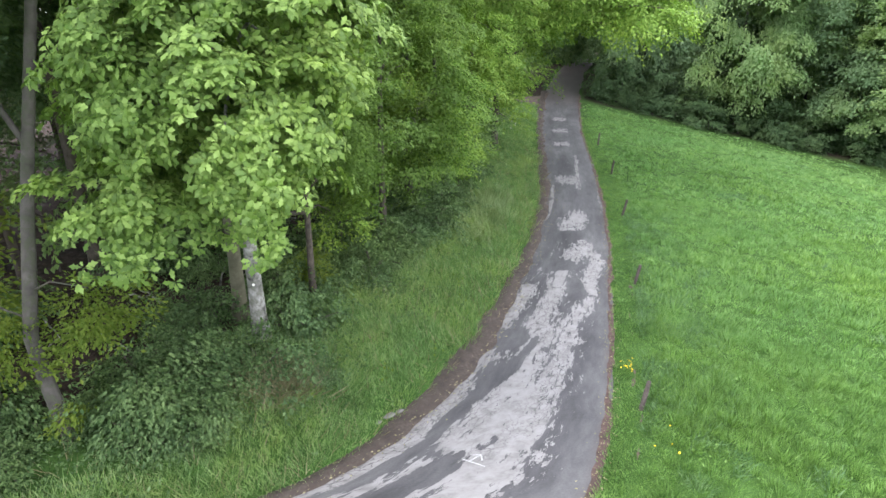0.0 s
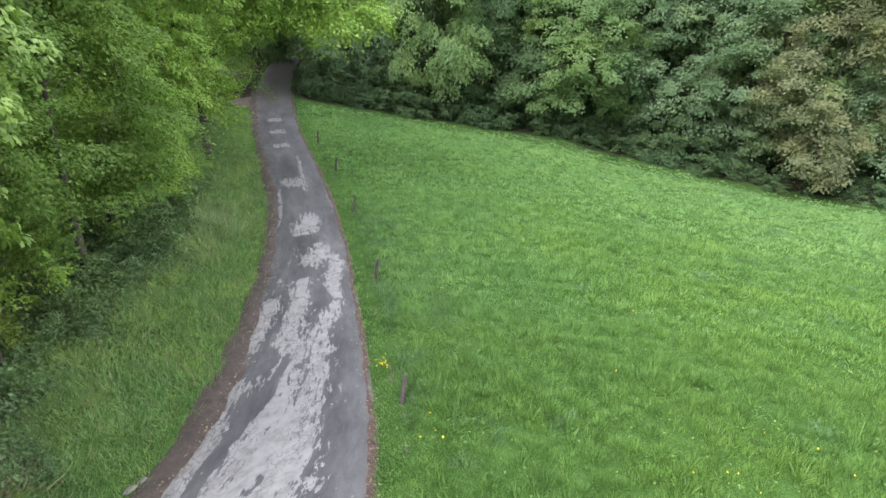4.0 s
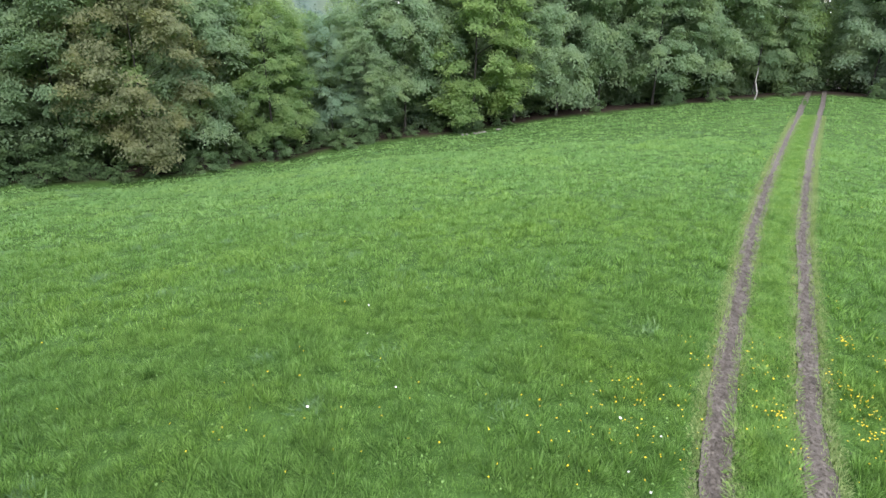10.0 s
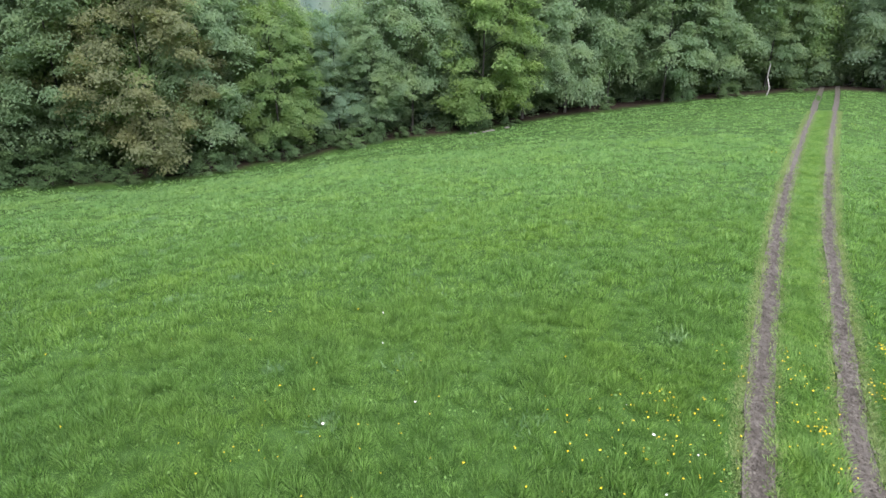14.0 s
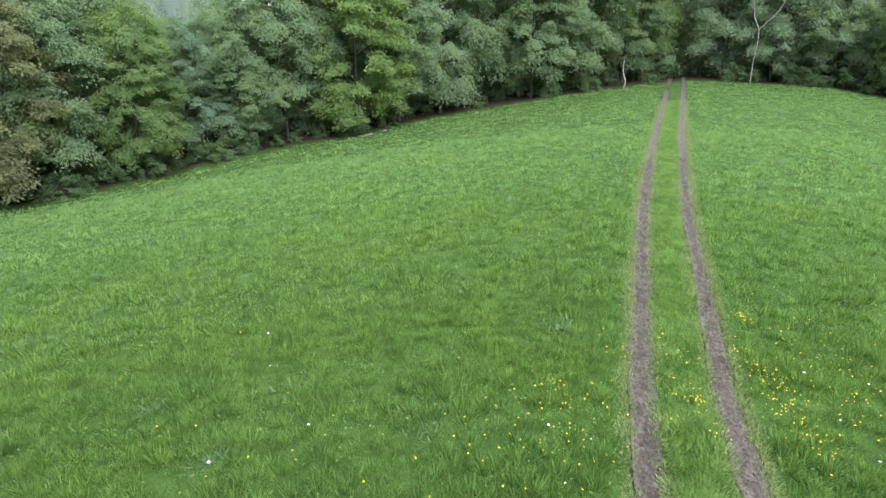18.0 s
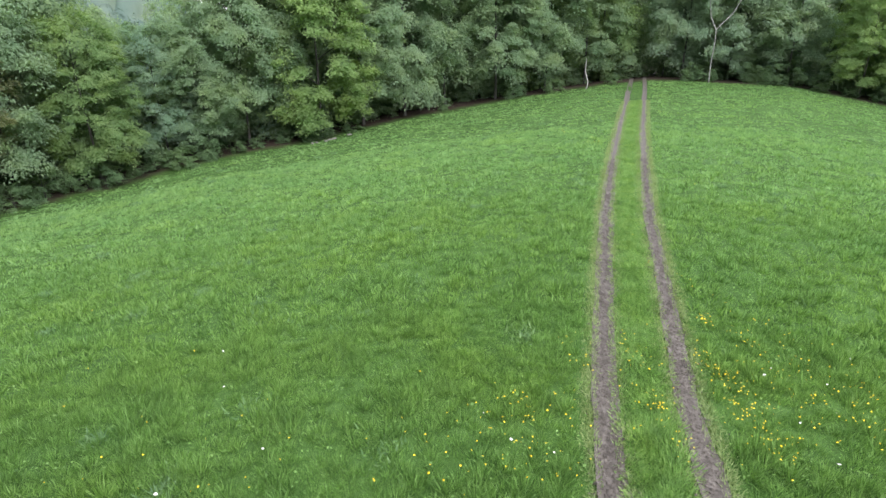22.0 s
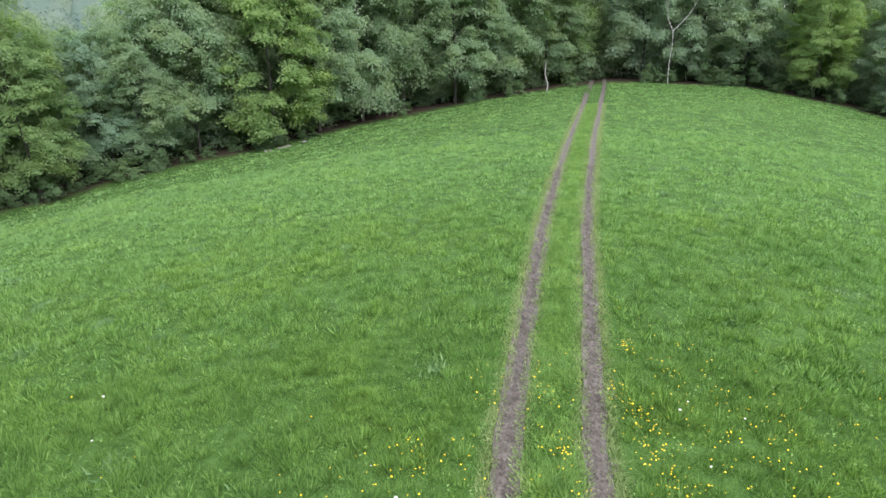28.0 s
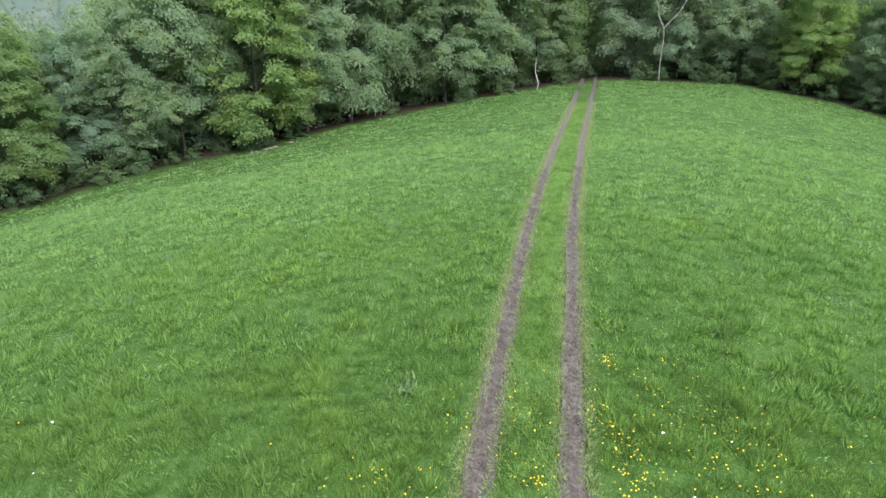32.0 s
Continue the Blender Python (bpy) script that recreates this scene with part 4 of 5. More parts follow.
DEEP_TREES = [
    tree("woodland_tree", rng, 19, 0.17, (0, 0, 11.0), (5.0, 5.0, 10.8), 260, 110, 0.31, 1.7, WOODS, SHADEBARK, TALL, 0.3, limbs=5, mounds=48, **SPRAY),
    tree("woodland_tree", rng, 20, 0.17, (0, 0, 11.6), (4.7, 4.7, 11.2), 260, 110, 0.31, 1.7, WOODS, SHADEBARK, TALL, 0.55, limbs=5, mounds=44, **SPRAY),
]
LOW = dict(template=SPECK, faces=SPECK_FACES, face=0.5)
BUSH = [
    tree("woodland_shrub", rng, 2.4, 0.05, (0, 0, 1.3), (1.8, 1.8, 1.5), 80, 80, 0.17, 0.7, SHRUB, SHADEBARK, "shrub at the foot of the wood, painted darker for its shade", 0.3, limbs=5, bend=0.1, mounds=16, **LOW),
    tree("woodland_shrub", rng, 3.2, 0.06, (0, 0, 1.8), (1.9, 1.9, 2.1), 90, 80, 0.17, 0.8, SHRUB, SHADEBARK, "shrub at the foot of the wood, painted darker for its shade", 0.5, limbs=5, bend=0.1, mounds=18, **LOW),
]
used = set()


def grow(kinds, k, x, y, turn, size, leaves, label, group):
    """Uses the prototype itself the first time, copies after that."""
    proto = kinds[k]
    first = proto.name not in used
    used.add(proto.name)
    return stand(proto, x, y, turn, size, first, leaves, label, group)


# the trees of the wood's face: heading, leaves, kind, size
LEAVES = {"dark": (WOODS, TALL), "fresh": (FRESH, "tall fresh green broadleaf tree at the meadow's edge"),
          "green": (GREENISH, "tall mid-green broadleaf tree at the meadow's edge"),
          "dull": (MISTGREY, "tall broadleaf tree at the meadow's edge, grey-green with painted mist"), "pale": (MISTPALE, "tall broadleaf tree at the meadow's edge, paled by painted mist"), "bronze": (BROWNISH, "bronze-brown leaved tree at the meadow's edge"),
          "bright": (BRIGHT, "tall bright yellow-green oak at the meadow's edge"), "blue": (MISTBLUE, "tall green tree at the meadow's edge, bluish with painted mist")}
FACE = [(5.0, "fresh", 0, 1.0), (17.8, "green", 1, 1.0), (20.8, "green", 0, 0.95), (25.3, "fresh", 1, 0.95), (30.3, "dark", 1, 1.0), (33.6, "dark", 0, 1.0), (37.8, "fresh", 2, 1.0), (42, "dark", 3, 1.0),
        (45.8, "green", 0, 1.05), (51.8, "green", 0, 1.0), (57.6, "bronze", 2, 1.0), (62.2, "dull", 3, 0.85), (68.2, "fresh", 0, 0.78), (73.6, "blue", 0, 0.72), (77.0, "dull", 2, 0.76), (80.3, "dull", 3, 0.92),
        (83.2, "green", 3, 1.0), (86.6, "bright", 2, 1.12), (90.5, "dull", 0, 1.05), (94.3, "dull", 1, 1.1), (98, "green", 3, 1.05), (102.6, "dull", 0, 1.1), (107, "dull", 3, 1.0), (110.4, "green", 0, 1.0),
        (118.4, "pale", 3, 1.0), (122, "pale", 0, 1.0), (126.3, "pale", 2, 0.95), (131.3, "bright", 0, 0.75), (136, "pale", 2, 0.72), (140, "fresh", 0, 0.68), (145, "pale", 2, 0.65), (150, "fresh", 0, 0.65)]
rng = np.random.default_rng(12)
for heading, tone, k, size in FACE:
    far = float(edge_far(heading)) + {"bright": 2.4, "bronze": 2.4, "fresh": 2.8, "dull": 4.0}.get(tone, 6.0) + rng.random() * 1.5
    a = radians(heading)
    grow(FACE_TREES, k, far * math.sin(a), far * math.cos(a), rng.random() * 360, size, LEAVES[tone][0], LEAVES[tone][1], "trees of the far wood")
for heading in np.arange(4, 152, 3.4):
    for row, back in ((0, 9), (1, 17), (2, 28), (3, 40)):
        h = heading + rng.random() * 2.5 + row * 1.8
        if row == 3 and heading < 88 or row < 2 and abs(h - 114.8) < 1.6:
            continue
        far = float(edge_far(h)) + back + rng.random() * 4
        if far < 84 and float(beside_road(far * math.sin(radians(h)), far * math.cos(radians(h)))[0]) < 8.0:
            continue
        # deep trees take paler, mist-painted tones as the heading grows
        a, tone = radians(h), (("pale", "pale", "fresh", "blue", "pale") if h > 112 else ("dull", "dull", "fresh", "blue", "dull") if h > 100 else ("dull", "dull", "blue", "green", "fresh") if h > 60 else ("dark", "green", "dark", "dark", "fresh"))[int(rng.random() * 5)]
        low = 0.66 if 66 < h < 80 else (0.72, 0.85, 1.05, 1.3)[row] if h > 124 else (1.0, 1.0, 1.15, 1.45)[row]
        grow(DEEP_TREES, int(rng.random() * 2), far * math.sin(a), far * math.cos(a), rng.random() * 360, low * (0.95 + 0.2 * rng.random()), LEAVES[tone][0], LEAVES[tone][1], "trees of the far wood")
# shade-dark leaves at the wood's foot, lighter past heading 60 to paint mist
for heading in np.arange(13, 150, 2.1):
    h = heading + rng.random() * 1.2
    if abs(h - 114.8) < 1.7 or (90 < h < 112 and rng.random() < 0.55):
        continue
    far = float(edge_far(h)) + 1.4 + rng.random() * 2.2
    a = radians(h)
    if float(beside_road(far * math.sin(a), far * math.cos(a))[0]) < 3.5:
        continue
    grow(BUSH, int(rng.random() * 2), far * math.sin(a), far * math.cos(a), rng.random() * 360, 0.4 + 0.5 * rng.random(), (SHRUB, WOODS, WOODS)[int(rng.random() * 3)] if h > 60 else SHRUB, "", "shrubs of the far wood")
for heading in np.arange(13, 48, 1.5):
    h = heading + rng.random()
    a, far = radians(h), float(edge_far(h)) + 2.4 + rng.random() * 2.5
    if float(beside_road(far * math.sin(a), far * math.cos(a))[0]) > 2:
        grow(BUSH, int(rng.random() * 2), far * math.sin(a), far * math.cos(a), rng.random() * 360, 0.7 + 0.5 * rng.random(), SHRUB, "", "shrubs of the far wood")
for heading in np.arange(12, 150, 2.2):
    h = heading + rng.random() * 1.6
    far = float(edge_far(h)) + 8 + rng.random() * 7
    a = radians(h)
    if float(beside_road(far * math.sin(a), far * math.cos(a))[0]) < 3.5:
        continue
    # lighter leaves past heading 60 paint mist into the deep shrubs
    grow(BUSH, int(rng.random() * 2), far * math.sin(a), far * math.cos(a), rng.random() * 360, 1.2 + 0.7 * rng.random(), GREENISH if h > 60 else WOODS, "", "shrubs of the far wood")


def bare_stem(name, label, x, y, paths):
    """A thin pale stem with forks: paths of points above its foot, with radii."""
    pieces = []
    for points, r0, r1 in paths:
        pts = np.asarray(points, float)
        t = np.linspace(0, len(pts) - 1, 5 * len(pts))
        way = np.stack([np.interp(t, np.arange(len(pts)), pts[:, c]) for c in range(3)], -1)
        pieces.append(tube(way, np.linspace(r0, r1, len(way)), 7))
    ob = tagged(new(name, array_mesh(name, *joined(pieces), BIRCHBARK, True)), label, "tree")
    ob.matrix_basis = pose(x, y, float(height(x, y)) - 0.2, 0, 0, 0)


def at_heading(h, far):
    return far * math.sin(radians(h)), far * math.cos(radians(h))


bare_stem("birch_snag", "thin broken white birch stem at the wood's edge", *at_heading(110.6, 93.2), [([(0, 0, 0), (-0.25, -0.1, 1.2), (0.35, 0.2, 2.6), (0.1, 0.25, 4.0), (0.05, 0.3, 4.4)], 0.11, 0.05)])
bare_stem("forked_birch", "tall forked white birch trunk at the wood's edge", *at_heading(120.6, 97.2),
          [([(0, 0, 0), (0.1, 0.1, 3), (-0.1, 0.1, 6), (0.0, 0.2, 7.4)], 0.065, 0.05), ([(0, 0.2, 7.3), (0.6, 0.9, 9), (0.1, 1.6, 11), (0.6, 2.2, 13.5)], 0.06, 0.03), ([(0, 0.2, 7.3), (-0.8, -1.5, 9.5), (-1.4, -2.4, 12), (-2.0, -3.8, 14.5)], 0.06, 0.03)])


# the far wooded hill beyond the gap in the trees
def far_hill():
    rng = np.random.default_rng(91)
    r, a = np.meshgrid(np.linspace(135, 400, 120), np.radians(np.linspace(48, 100, 260)), indexing="ij")

    def top(x, y):
        return height(x, y) + 5 + 8 * smooth(0.25, 0.8, fractal(x / 7, y / 7, 92, 3)) + 2 * fractal(x / 2.5, y / 2.5, 93, 2)

    x, y = r * np.sin(a), r * np.cos(a)
    pieces = [(np.stack([x, y, top(x, y)], -1).reshape(-1, 3), grid_faces(*x.shape)[:, ::-1])]
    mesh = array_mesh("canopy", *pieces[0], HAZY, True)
    n = 50000
    a, r = np.radians(48 + 52 * rng.random(n)), 136 + 255 * rng.random(n) ** 1.4
    x, y = r * np.sin(a), r * np.cos(a)
    pos = np.stack([x, y, top(x, y) + 0.5 * rng.random(n)], -1)
    v, f = scatter(SPECK, SPECK_FACES, pos, rng.normal(0, 1, (n, 3)), unit(rng.normal(0, 0.5, (n, 3)) + [0, 0, 1]), 0.5 + 0.6 * rng.random(n))
    root = tagged(new("distant_wood", mesh), "distant wooded hillside beyond the trees", "woodland", kind="stuff")
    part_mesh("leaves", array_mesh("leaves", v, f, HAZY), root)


far_hill()

# ---- the near wood beside the lane ----
rng = np.random.default_rng(21)
FINE = dict(template=SPECK, faces=SPECK_FACES, rough=0.38, face=0.35, puff=0.09)
NEAR_TREES = [
    tree("roadside_tree", rng, 13, 0.15, (0, 0, 7.4), (2.9, 2.9, 6.2), 460, 160, 0.12, 0.95, LIME, BARK, "lime green broadleaf tree beside the lane", 0.3, mounds=50, low=-0.74, **FINE),
    tree("roadside_tree", rng, 14, 0.17, (0, 0, 7.8), (3.2, 3.2, 6.6), 480, 160, 0.125, 1.0, LIME, BARK, "lime green broadleaf tree beside the lane", 0.4, mounds=46, low=-0.74, **FINE),
]
NEAR = [(-3.84, 16.12, 0, 0.75, SHADED), (-2.1, 20.4, 1, 0.8, SHADED), (-1.4, 24.8, 1, 0.9, LIME), (1.2, 29.5, 0, 0.9, LIME), (1.3, 41.5, 1, 0.95, LIME), (1.8, 50.5, 0, 0.95, LIME),
        (-5.5, 25.0, 1, 1.1, LIME), (-2.6, 32.0, 0, 1.2, FRESH), (-0.5, 39.0, 1, 1.2, LIME), (1.5, 49.0, 0, 1.3, FRESH), (-10.5, 22.0, 1, 1.1, FRESH),
        (-9.0, 30.0, 0, 1.25, WOODS), (-15.0, 25.0, 1, 1.2, WOODS), (-14.0, 17.5, 0, 1.1, WOODS), (-19.0, 20.0, 1, 1.2, WOODS), (-7.0, 40.0, 1, 1.3, WOODS), (-16.0, 35.0, 0, 1.3, WOODS),
        (-22.0, 29.0, 1, 1.3, WOODS), (-24.0, 14.0, 0, 1.2, WOODS), (2.5, 62.0, 1, 1.2, FRESH), (7.6, 71.0, 0, 1.2, WOODS), (20.5, 69.0, 1, 1.2, WOODS), (15.5, 84.0, 0, 1.3, WOODS), (21.5, 86.0, 1, 1.3, WOODS), (9.5, 84.0, 1, 1.3, WOODS)]
TONE = {SHADED.name: "broadleaf tree behind the oak, its leaves painted dark for shade", LIME.name: "lime green broadleaf tree beside the lane", FRESH.name: "fresh green broadleaf tree in the roadside wood", WOODS.name: "dark green broadleaf tree deep in the roadside wood"}
for x, y, k, size, leaves in NEAR:
    made = grow(NEAR_TREES, k, x, y, rng.random() * 360, size, leaves, TONE[leaves.name], "trees of the wood beside the lane")
    if (x, y) == (-3.84, 16.12):
        for o in made.children:
            if o.name.startswith("crown"):
                o.location.z += 2.2

# the tree whose boughs reach out over the lane
reach = tree("overhanging_tree", rng, 14, 0.2, (-0.3, 0, 9.0), (3.2, 3.4, 5.6), 330, 140, 0.15, 1.1, LIME, BARK, "lime green tree with a long bough over the lane", 0.3, limbs=30,
             extra=(((4.6, -1.0, 8.6), (4.4, 2.4, 1.5), 130), ((3.4, -0.8, 8.0), (2.2, 2.0, 1.3), 80), ((7.0, -2.2, 7.4), (2.8, 1.6, 0.8), 62)), **FINE)
stand(reach, 2.9, 34.0, 0, 1, True)

# the bright oak with large lobed leaves that hangs towards the lane
hero = tree("oak_tree", rng, 12.5, 0.215, (1.5, -4.5, 7.3), (1.6, 1.7, 1.8), 90, 27, 0.15, 0.55, OAK, GREYBARK, "bright green oak with big lobed leaves and a pale grey trunk", 0.5, bend=0.12, limbs=16,
            extra=(((2.75, -3.9, 8.1), (0.9, 1.2, 1.4), 40), ((0.3, -4.4, 6.9), (0.9, 1.2, 1.2), 40), ((0.2, -4.6, 5.85), (1.0, 1.3, 0.65), 28), ((0.6, -4.7, 8.1), (1.1, 1.2, 1.0), 36), ((2.0, -4.1, 6.2), (0.8, 1.1, 0.9), 26), ((1.5, -3.9, 9.3), (1.9, 1.8, 1.2), 44),
                   ((0, -0.5, 10.8), (3, 3, 1.6), 24)),
            template=OAKLEAF, faces=OAKLEAF_FACES, shell=0.75, lumps=0.4, rosette=6)
stand(hero, -4.8, 14.0, 0, 1, True)
tag = bmesh.new()
bmesh.ops.create_cone(tag, segments=14, radius1=0.035, radius2=0.03, depth=0.015, cap_ends=True)
tag_mesh = bpy.data.meshes.new("trail_marker")
tag.to_mesh(tag_mesh)
tag_mesh.materials.append(WHITE)
marker = part_mesh("trail_marker", tag_mesh, hero, "small round white trail marker on the trunk")
marker.matrix_basis = look((0.06, -0.25, 1.75), (0.12, -1.2, 2.3))

# bare trunks between undergrowth: foot, lean at the top, thickness
TRUNKS = [(-5.6, 14.8, 0.1, 0.3, 0.2, OLIVEBARK, "straight olive-brown tree trunk in the wood"), (-1.4, 24.4, 0.2, 0.3, 0.13, DIMBARK, "slender grey tree trunk at the wood's rim"),
          (-9.8, 19.0, 0.3, 0.2, 0.15, BARK, "straight brown tree trunk in the wood"), (-11.8, 15.5, -0.4, 0.1, 0.13, BARK, "straight brown tree trunk in the wood"),
          (-0.2, 27.6, -0.2, 0.2, 0.11, DIMBARK, "slender grey tree trunk at the wood's rim"), (-13.0, 20.5, 0.2, 0.1, 0.2, BARK, "straight brown tree trunk in the wood")]
for x, y, dx, dy, thick, bark, label in TRUNKS:
    targets = np.array([[1.6, 0.5, 8.5], [-1.4, 0.8, 9.2], [0.4, -1.5, 9.8], [-0.6, 1.6, 7.6], [1.0, 1.2, 10.4]])
    t = np.linspace(0, 1, 12)
    path = np.stack([dx * t + 0.06 * np.sin(7 * t), dy * t + 0.05 * np.cos(6 * t), 11.5 * t - 0.3], -1)
    pieces = [tube(path, thick * (1 - 0.7 * t) + thick * 0.5 * np.exp(-t * 25), 9)]
    for q in targets:
        u = np.linspace(0, 1, 6)[:, None]
        p = np.array([np.interp(q[2] - 1.8, path[:, 2], path[:, c]) for c in range(3)])
        pieces.append(tube(p + (q - p) * u + [0, 0, 0.3] * np.sin(np.pi * u), 0.05 * (1 - 0.8 * u[:, 0]), 5))
    root = tagged(new("woodland_tree"), label, "tree", "trees of the wood beside the lane")
    part_mesh("trunk", array_mesh("trunk", *joined(pieces), bark, True), root)
    (v, f), _ = crown(rng, (dx, dy, 9.8), (2.2, 2.2, 2.6), 60, 60, 0.19, 1.1, 0.3)
    part_mesh("crown", array_mesh("crown", v, f, LIME if bark is DIMBARK else FRESH), root)
    root.matrix_basis = pose(x, y, float(height(x, y)), 0, 0, 0)

# the leaning stem at the wood's rim with its low yellow-green leaves
t = np.linspace(0, 1, 16)
path = np.stack([np.interp(t, [0, 0.1, 0.2, 0.43, 0.74, 1], [0.1, -0.35, -0.7, -0.8, -0.3, 0.2]), np.interp(t, [0, 0.1, 0.2, 0.43, 0.74, 1], [-0.05, 0.3, 0.7, 1.9, 2.8, 3.4]), t * 11.5 - 0.3], -1)
lean = tagged(new("leaning_tree"), "slim grey tree leaning out with yellow-green lower leaves", "tree")
twigs = [tube(np.array([[-0.75, 0.9, 2.3], [-1.2, 0.7, 2.7], [-1.9, 0.5, 2.8]]), [0.03, 0.02, 0.01], 5), tube(np.array([[-0.75, 1.1, 2.8], [-0.2, 1.0, 3.1], [0.6, 0.9, 3.0]]), [0.03, 0.02, 0.01], 5),
         tube(np.array([[-0.7, 2.2, 5.5], [-1.5, 2.5, 6.8], [-2.4, 2.6, 7.6]]), [0.07, 0.05, 0.03], 6), tube(np.array([[-0.5, 2.5, 6.6], [0.4, 2.7, 7.8], [1.1, 2.7, 8.8]]), [0.06, 0.04, 0.03], 6)]
part_mesh("trunk", array_mesh("trunk", *joined([tube(path, 0.13 * (1 - 0.55 * t) + 0.03, 9)] + twigs), DIMBARK, True), lean)
pieces = [crown(rng, m, r, n, 80, 0.095, 0.6, 0.25)[0] for m, r, n in [((-1.3, 0.5, 1.9), (0.9, 0.8, 0.8), 30), ((0.5, 1.0, 2.4), (0.9, 0.8, 0.6), 34), ((0.35, -0.1, 0.75), (0.25, 0.25, 0.25), 4)]]
part_mesh("lower_leaves", array_mesh("lower_leaves", *joined(pieces), YELLOWISH), lean, "yellow-green lower leaves")
(v, f), _ = crown(rng, (-0.6, 3.0, 10.6), (2.6, 2.4, 1.8), 60, 60, 0.18, 1.2, 0.3)
part_mesh("crown", array_mesh("crown", v, f, WOODS), lean, "dark green crown")
lean.matrix_basis = pose(-7.7, 10.1, float(height(-7.7, 10.1)), 0, 0, 0)

# tall trees added, closed crowns out of view, to shade wood and lane's end
SHADE_TREE = tree("shade_tree", rng, 15, 0.2, (0, 0, 14.0), (5.0, 5.0, 3.4), 120, 40, 0.42, 1.9, WOODS, BARK, "tall tree added to shade the wood, its dark green crown out of view", 0.3, limbs=14, bend=0.3, template=SPECK, faces=SPECK_FACES)
for x, y, size in [(-12.5, 12.0, 1.0), (-10.5, 17.0, 1.05), (-16.0, 9.0, 1.0), (-7.2, 20.5, 1.05), (-15.5, 20.0, 1.1), (-20.0, 15.0, 1.1), (-12.0, 26.0, 1.1), (-6.0, 28.5, 1.1), (-21.0, 24.0, 1.1), (-3.6, 36.0, 1.1), (-18.0, 31.0, 1.1), (-14.5, 4.5, 0.95), (-11.5, 8.5, 0.9), (-12.5, 14.2, 1.0),
                   (4.5, 58.5, 1.0), (17.5, 62.0, 1.0), (5.5, 68.0, 1.0), (8.0, 77.0, 1.05), (22.5, 76.0, 1.05), (13.5, 90.0, 1.1)]:
    grow([SHADE_TREE], 0, x, y, rng.random() * 360, size, None, "", "trees of the wood beside the lane")

# saplings with low yellow-green and lime leaves between the trunks
SAPLING = tree("sapling", rng, 3.2, 0.03, (0, 0, 2.3), (1.3, 1.3, 1.3), 40, 46, 0.15, 0.7, LIME, BARK, "young lime green sapling under the trees", 0.15, limbs=6, bend=0.2)
for x, y, size, leaves in [(-3.4, 18.6, 0.7, LIME), (-0.9, 23.2, 0.8, FRESH), (0.7, 26.5, 0.8, LIME), (-3.9, 16.6, 0.4, YELLOWISH), (1.7, 30.5, 0.9, FRESH),
                           (-11.6, 12.6, 1.2, YELLOWISH), (-8.6, 18.0, 1.1, FRESH), (-12.0, 17.5, 1.3, FRESH), (3.2, 36.5, 1.3, LIME), (4.2, 43.5, 1.3, LIME), (-16.0, 14.5, 1.4, FRESH)]:
    grow([SAPLING], 0, x, y, rng.random() * 360, size, leaves, "", "saplings under the trees")

# brambles
BRAMBLES = [tree("bramble_bush", rng, 0.5, 0.012, (0, 0, 0.28), (0.95, 0.95, 0.55), 46, 46, 0.085, 0.38, BRAMBLE, BARK, "low green bramble bush under the trees", 0.35, limbs=12, bend=0.1, low=-0.1),
            tree("bramble_bush", rng, 0.7, 0.012, (0, 0, 0.36), (0.8, 1.05, 0.7), 46, 46, 0.09, 0.42, BRAMBLE, BARK, "low green bramble bush under the trees", 0.45, limbs=12, bend=0.1, low=-0.1)]
CLEAR = [(-4.8, 14.0, 1.0), (-5.6, 15.1, 0.9), (-3.84, 16.12, 1.0), (-7.3, 9.9, 1.5), (-4.0, 12.0, 1.1), (-9.5, 14.0, 0.9), (-7.6, 16.5, 1.0), (-6.8, 13.2, 0.5)]
rng = np.random.default_rng(33)
placed = 0
while placed < 205:
    y = 7 + 24 * rng.random() ** 1.4
    out = 4.3 - 1.5 * float(smooth(13, 9, y)) - 0.7 * float(smooth(18, 26, y)) + 8.5 * rng.random() ** 1.3
    x = float(road_left(y)) - out
    if x < -18 or (out > 5.5 and float(fractal(np.array([x / 2]), np.array([y / 2]), 35)[0]) < 0.5) or any(math.hypot(x - a - 0.3 * r, y - b + 0.6 * r) < r for a, b, r in CLEAR):
        continue
    grow(BRAMBLES, int(rng.random() * 2), x, y, rng.random() * 360, 0.6 + 0.7 * rng.random(), None, "", "brambles under the trees")
    placed += 1

placed = 0
while placed < 44:
    y = 7.0 + 5.5 * rng.random()
    x = float(road_left(y)) - 2.7 - 4.5 * rng.random()
    if x < -12 or any(math.hypot(x - a - 0.3 * r, y - b + 0.6 * r) < r for a, b, r in CLEAR):
        continue
    grow(BRAMBLES, int(rng.random() * 2), x, y, rng.random() * 360, 0.45 + 0.4 * rng.random(), None, "", "brambles under the trees")
    placed += 1

for x, y, size in [(3.6, 40.0, 0.45), (3.3, 38.4, 0.4), (4.1, 42.2, 0.45), (2.2, 32.0, 0.4), (1.0, 27.5, 0.35)]:
    grow([SAPLING], 0, x, y, rng.random() * 360, size, FRESH, "", "saplings under the trees")

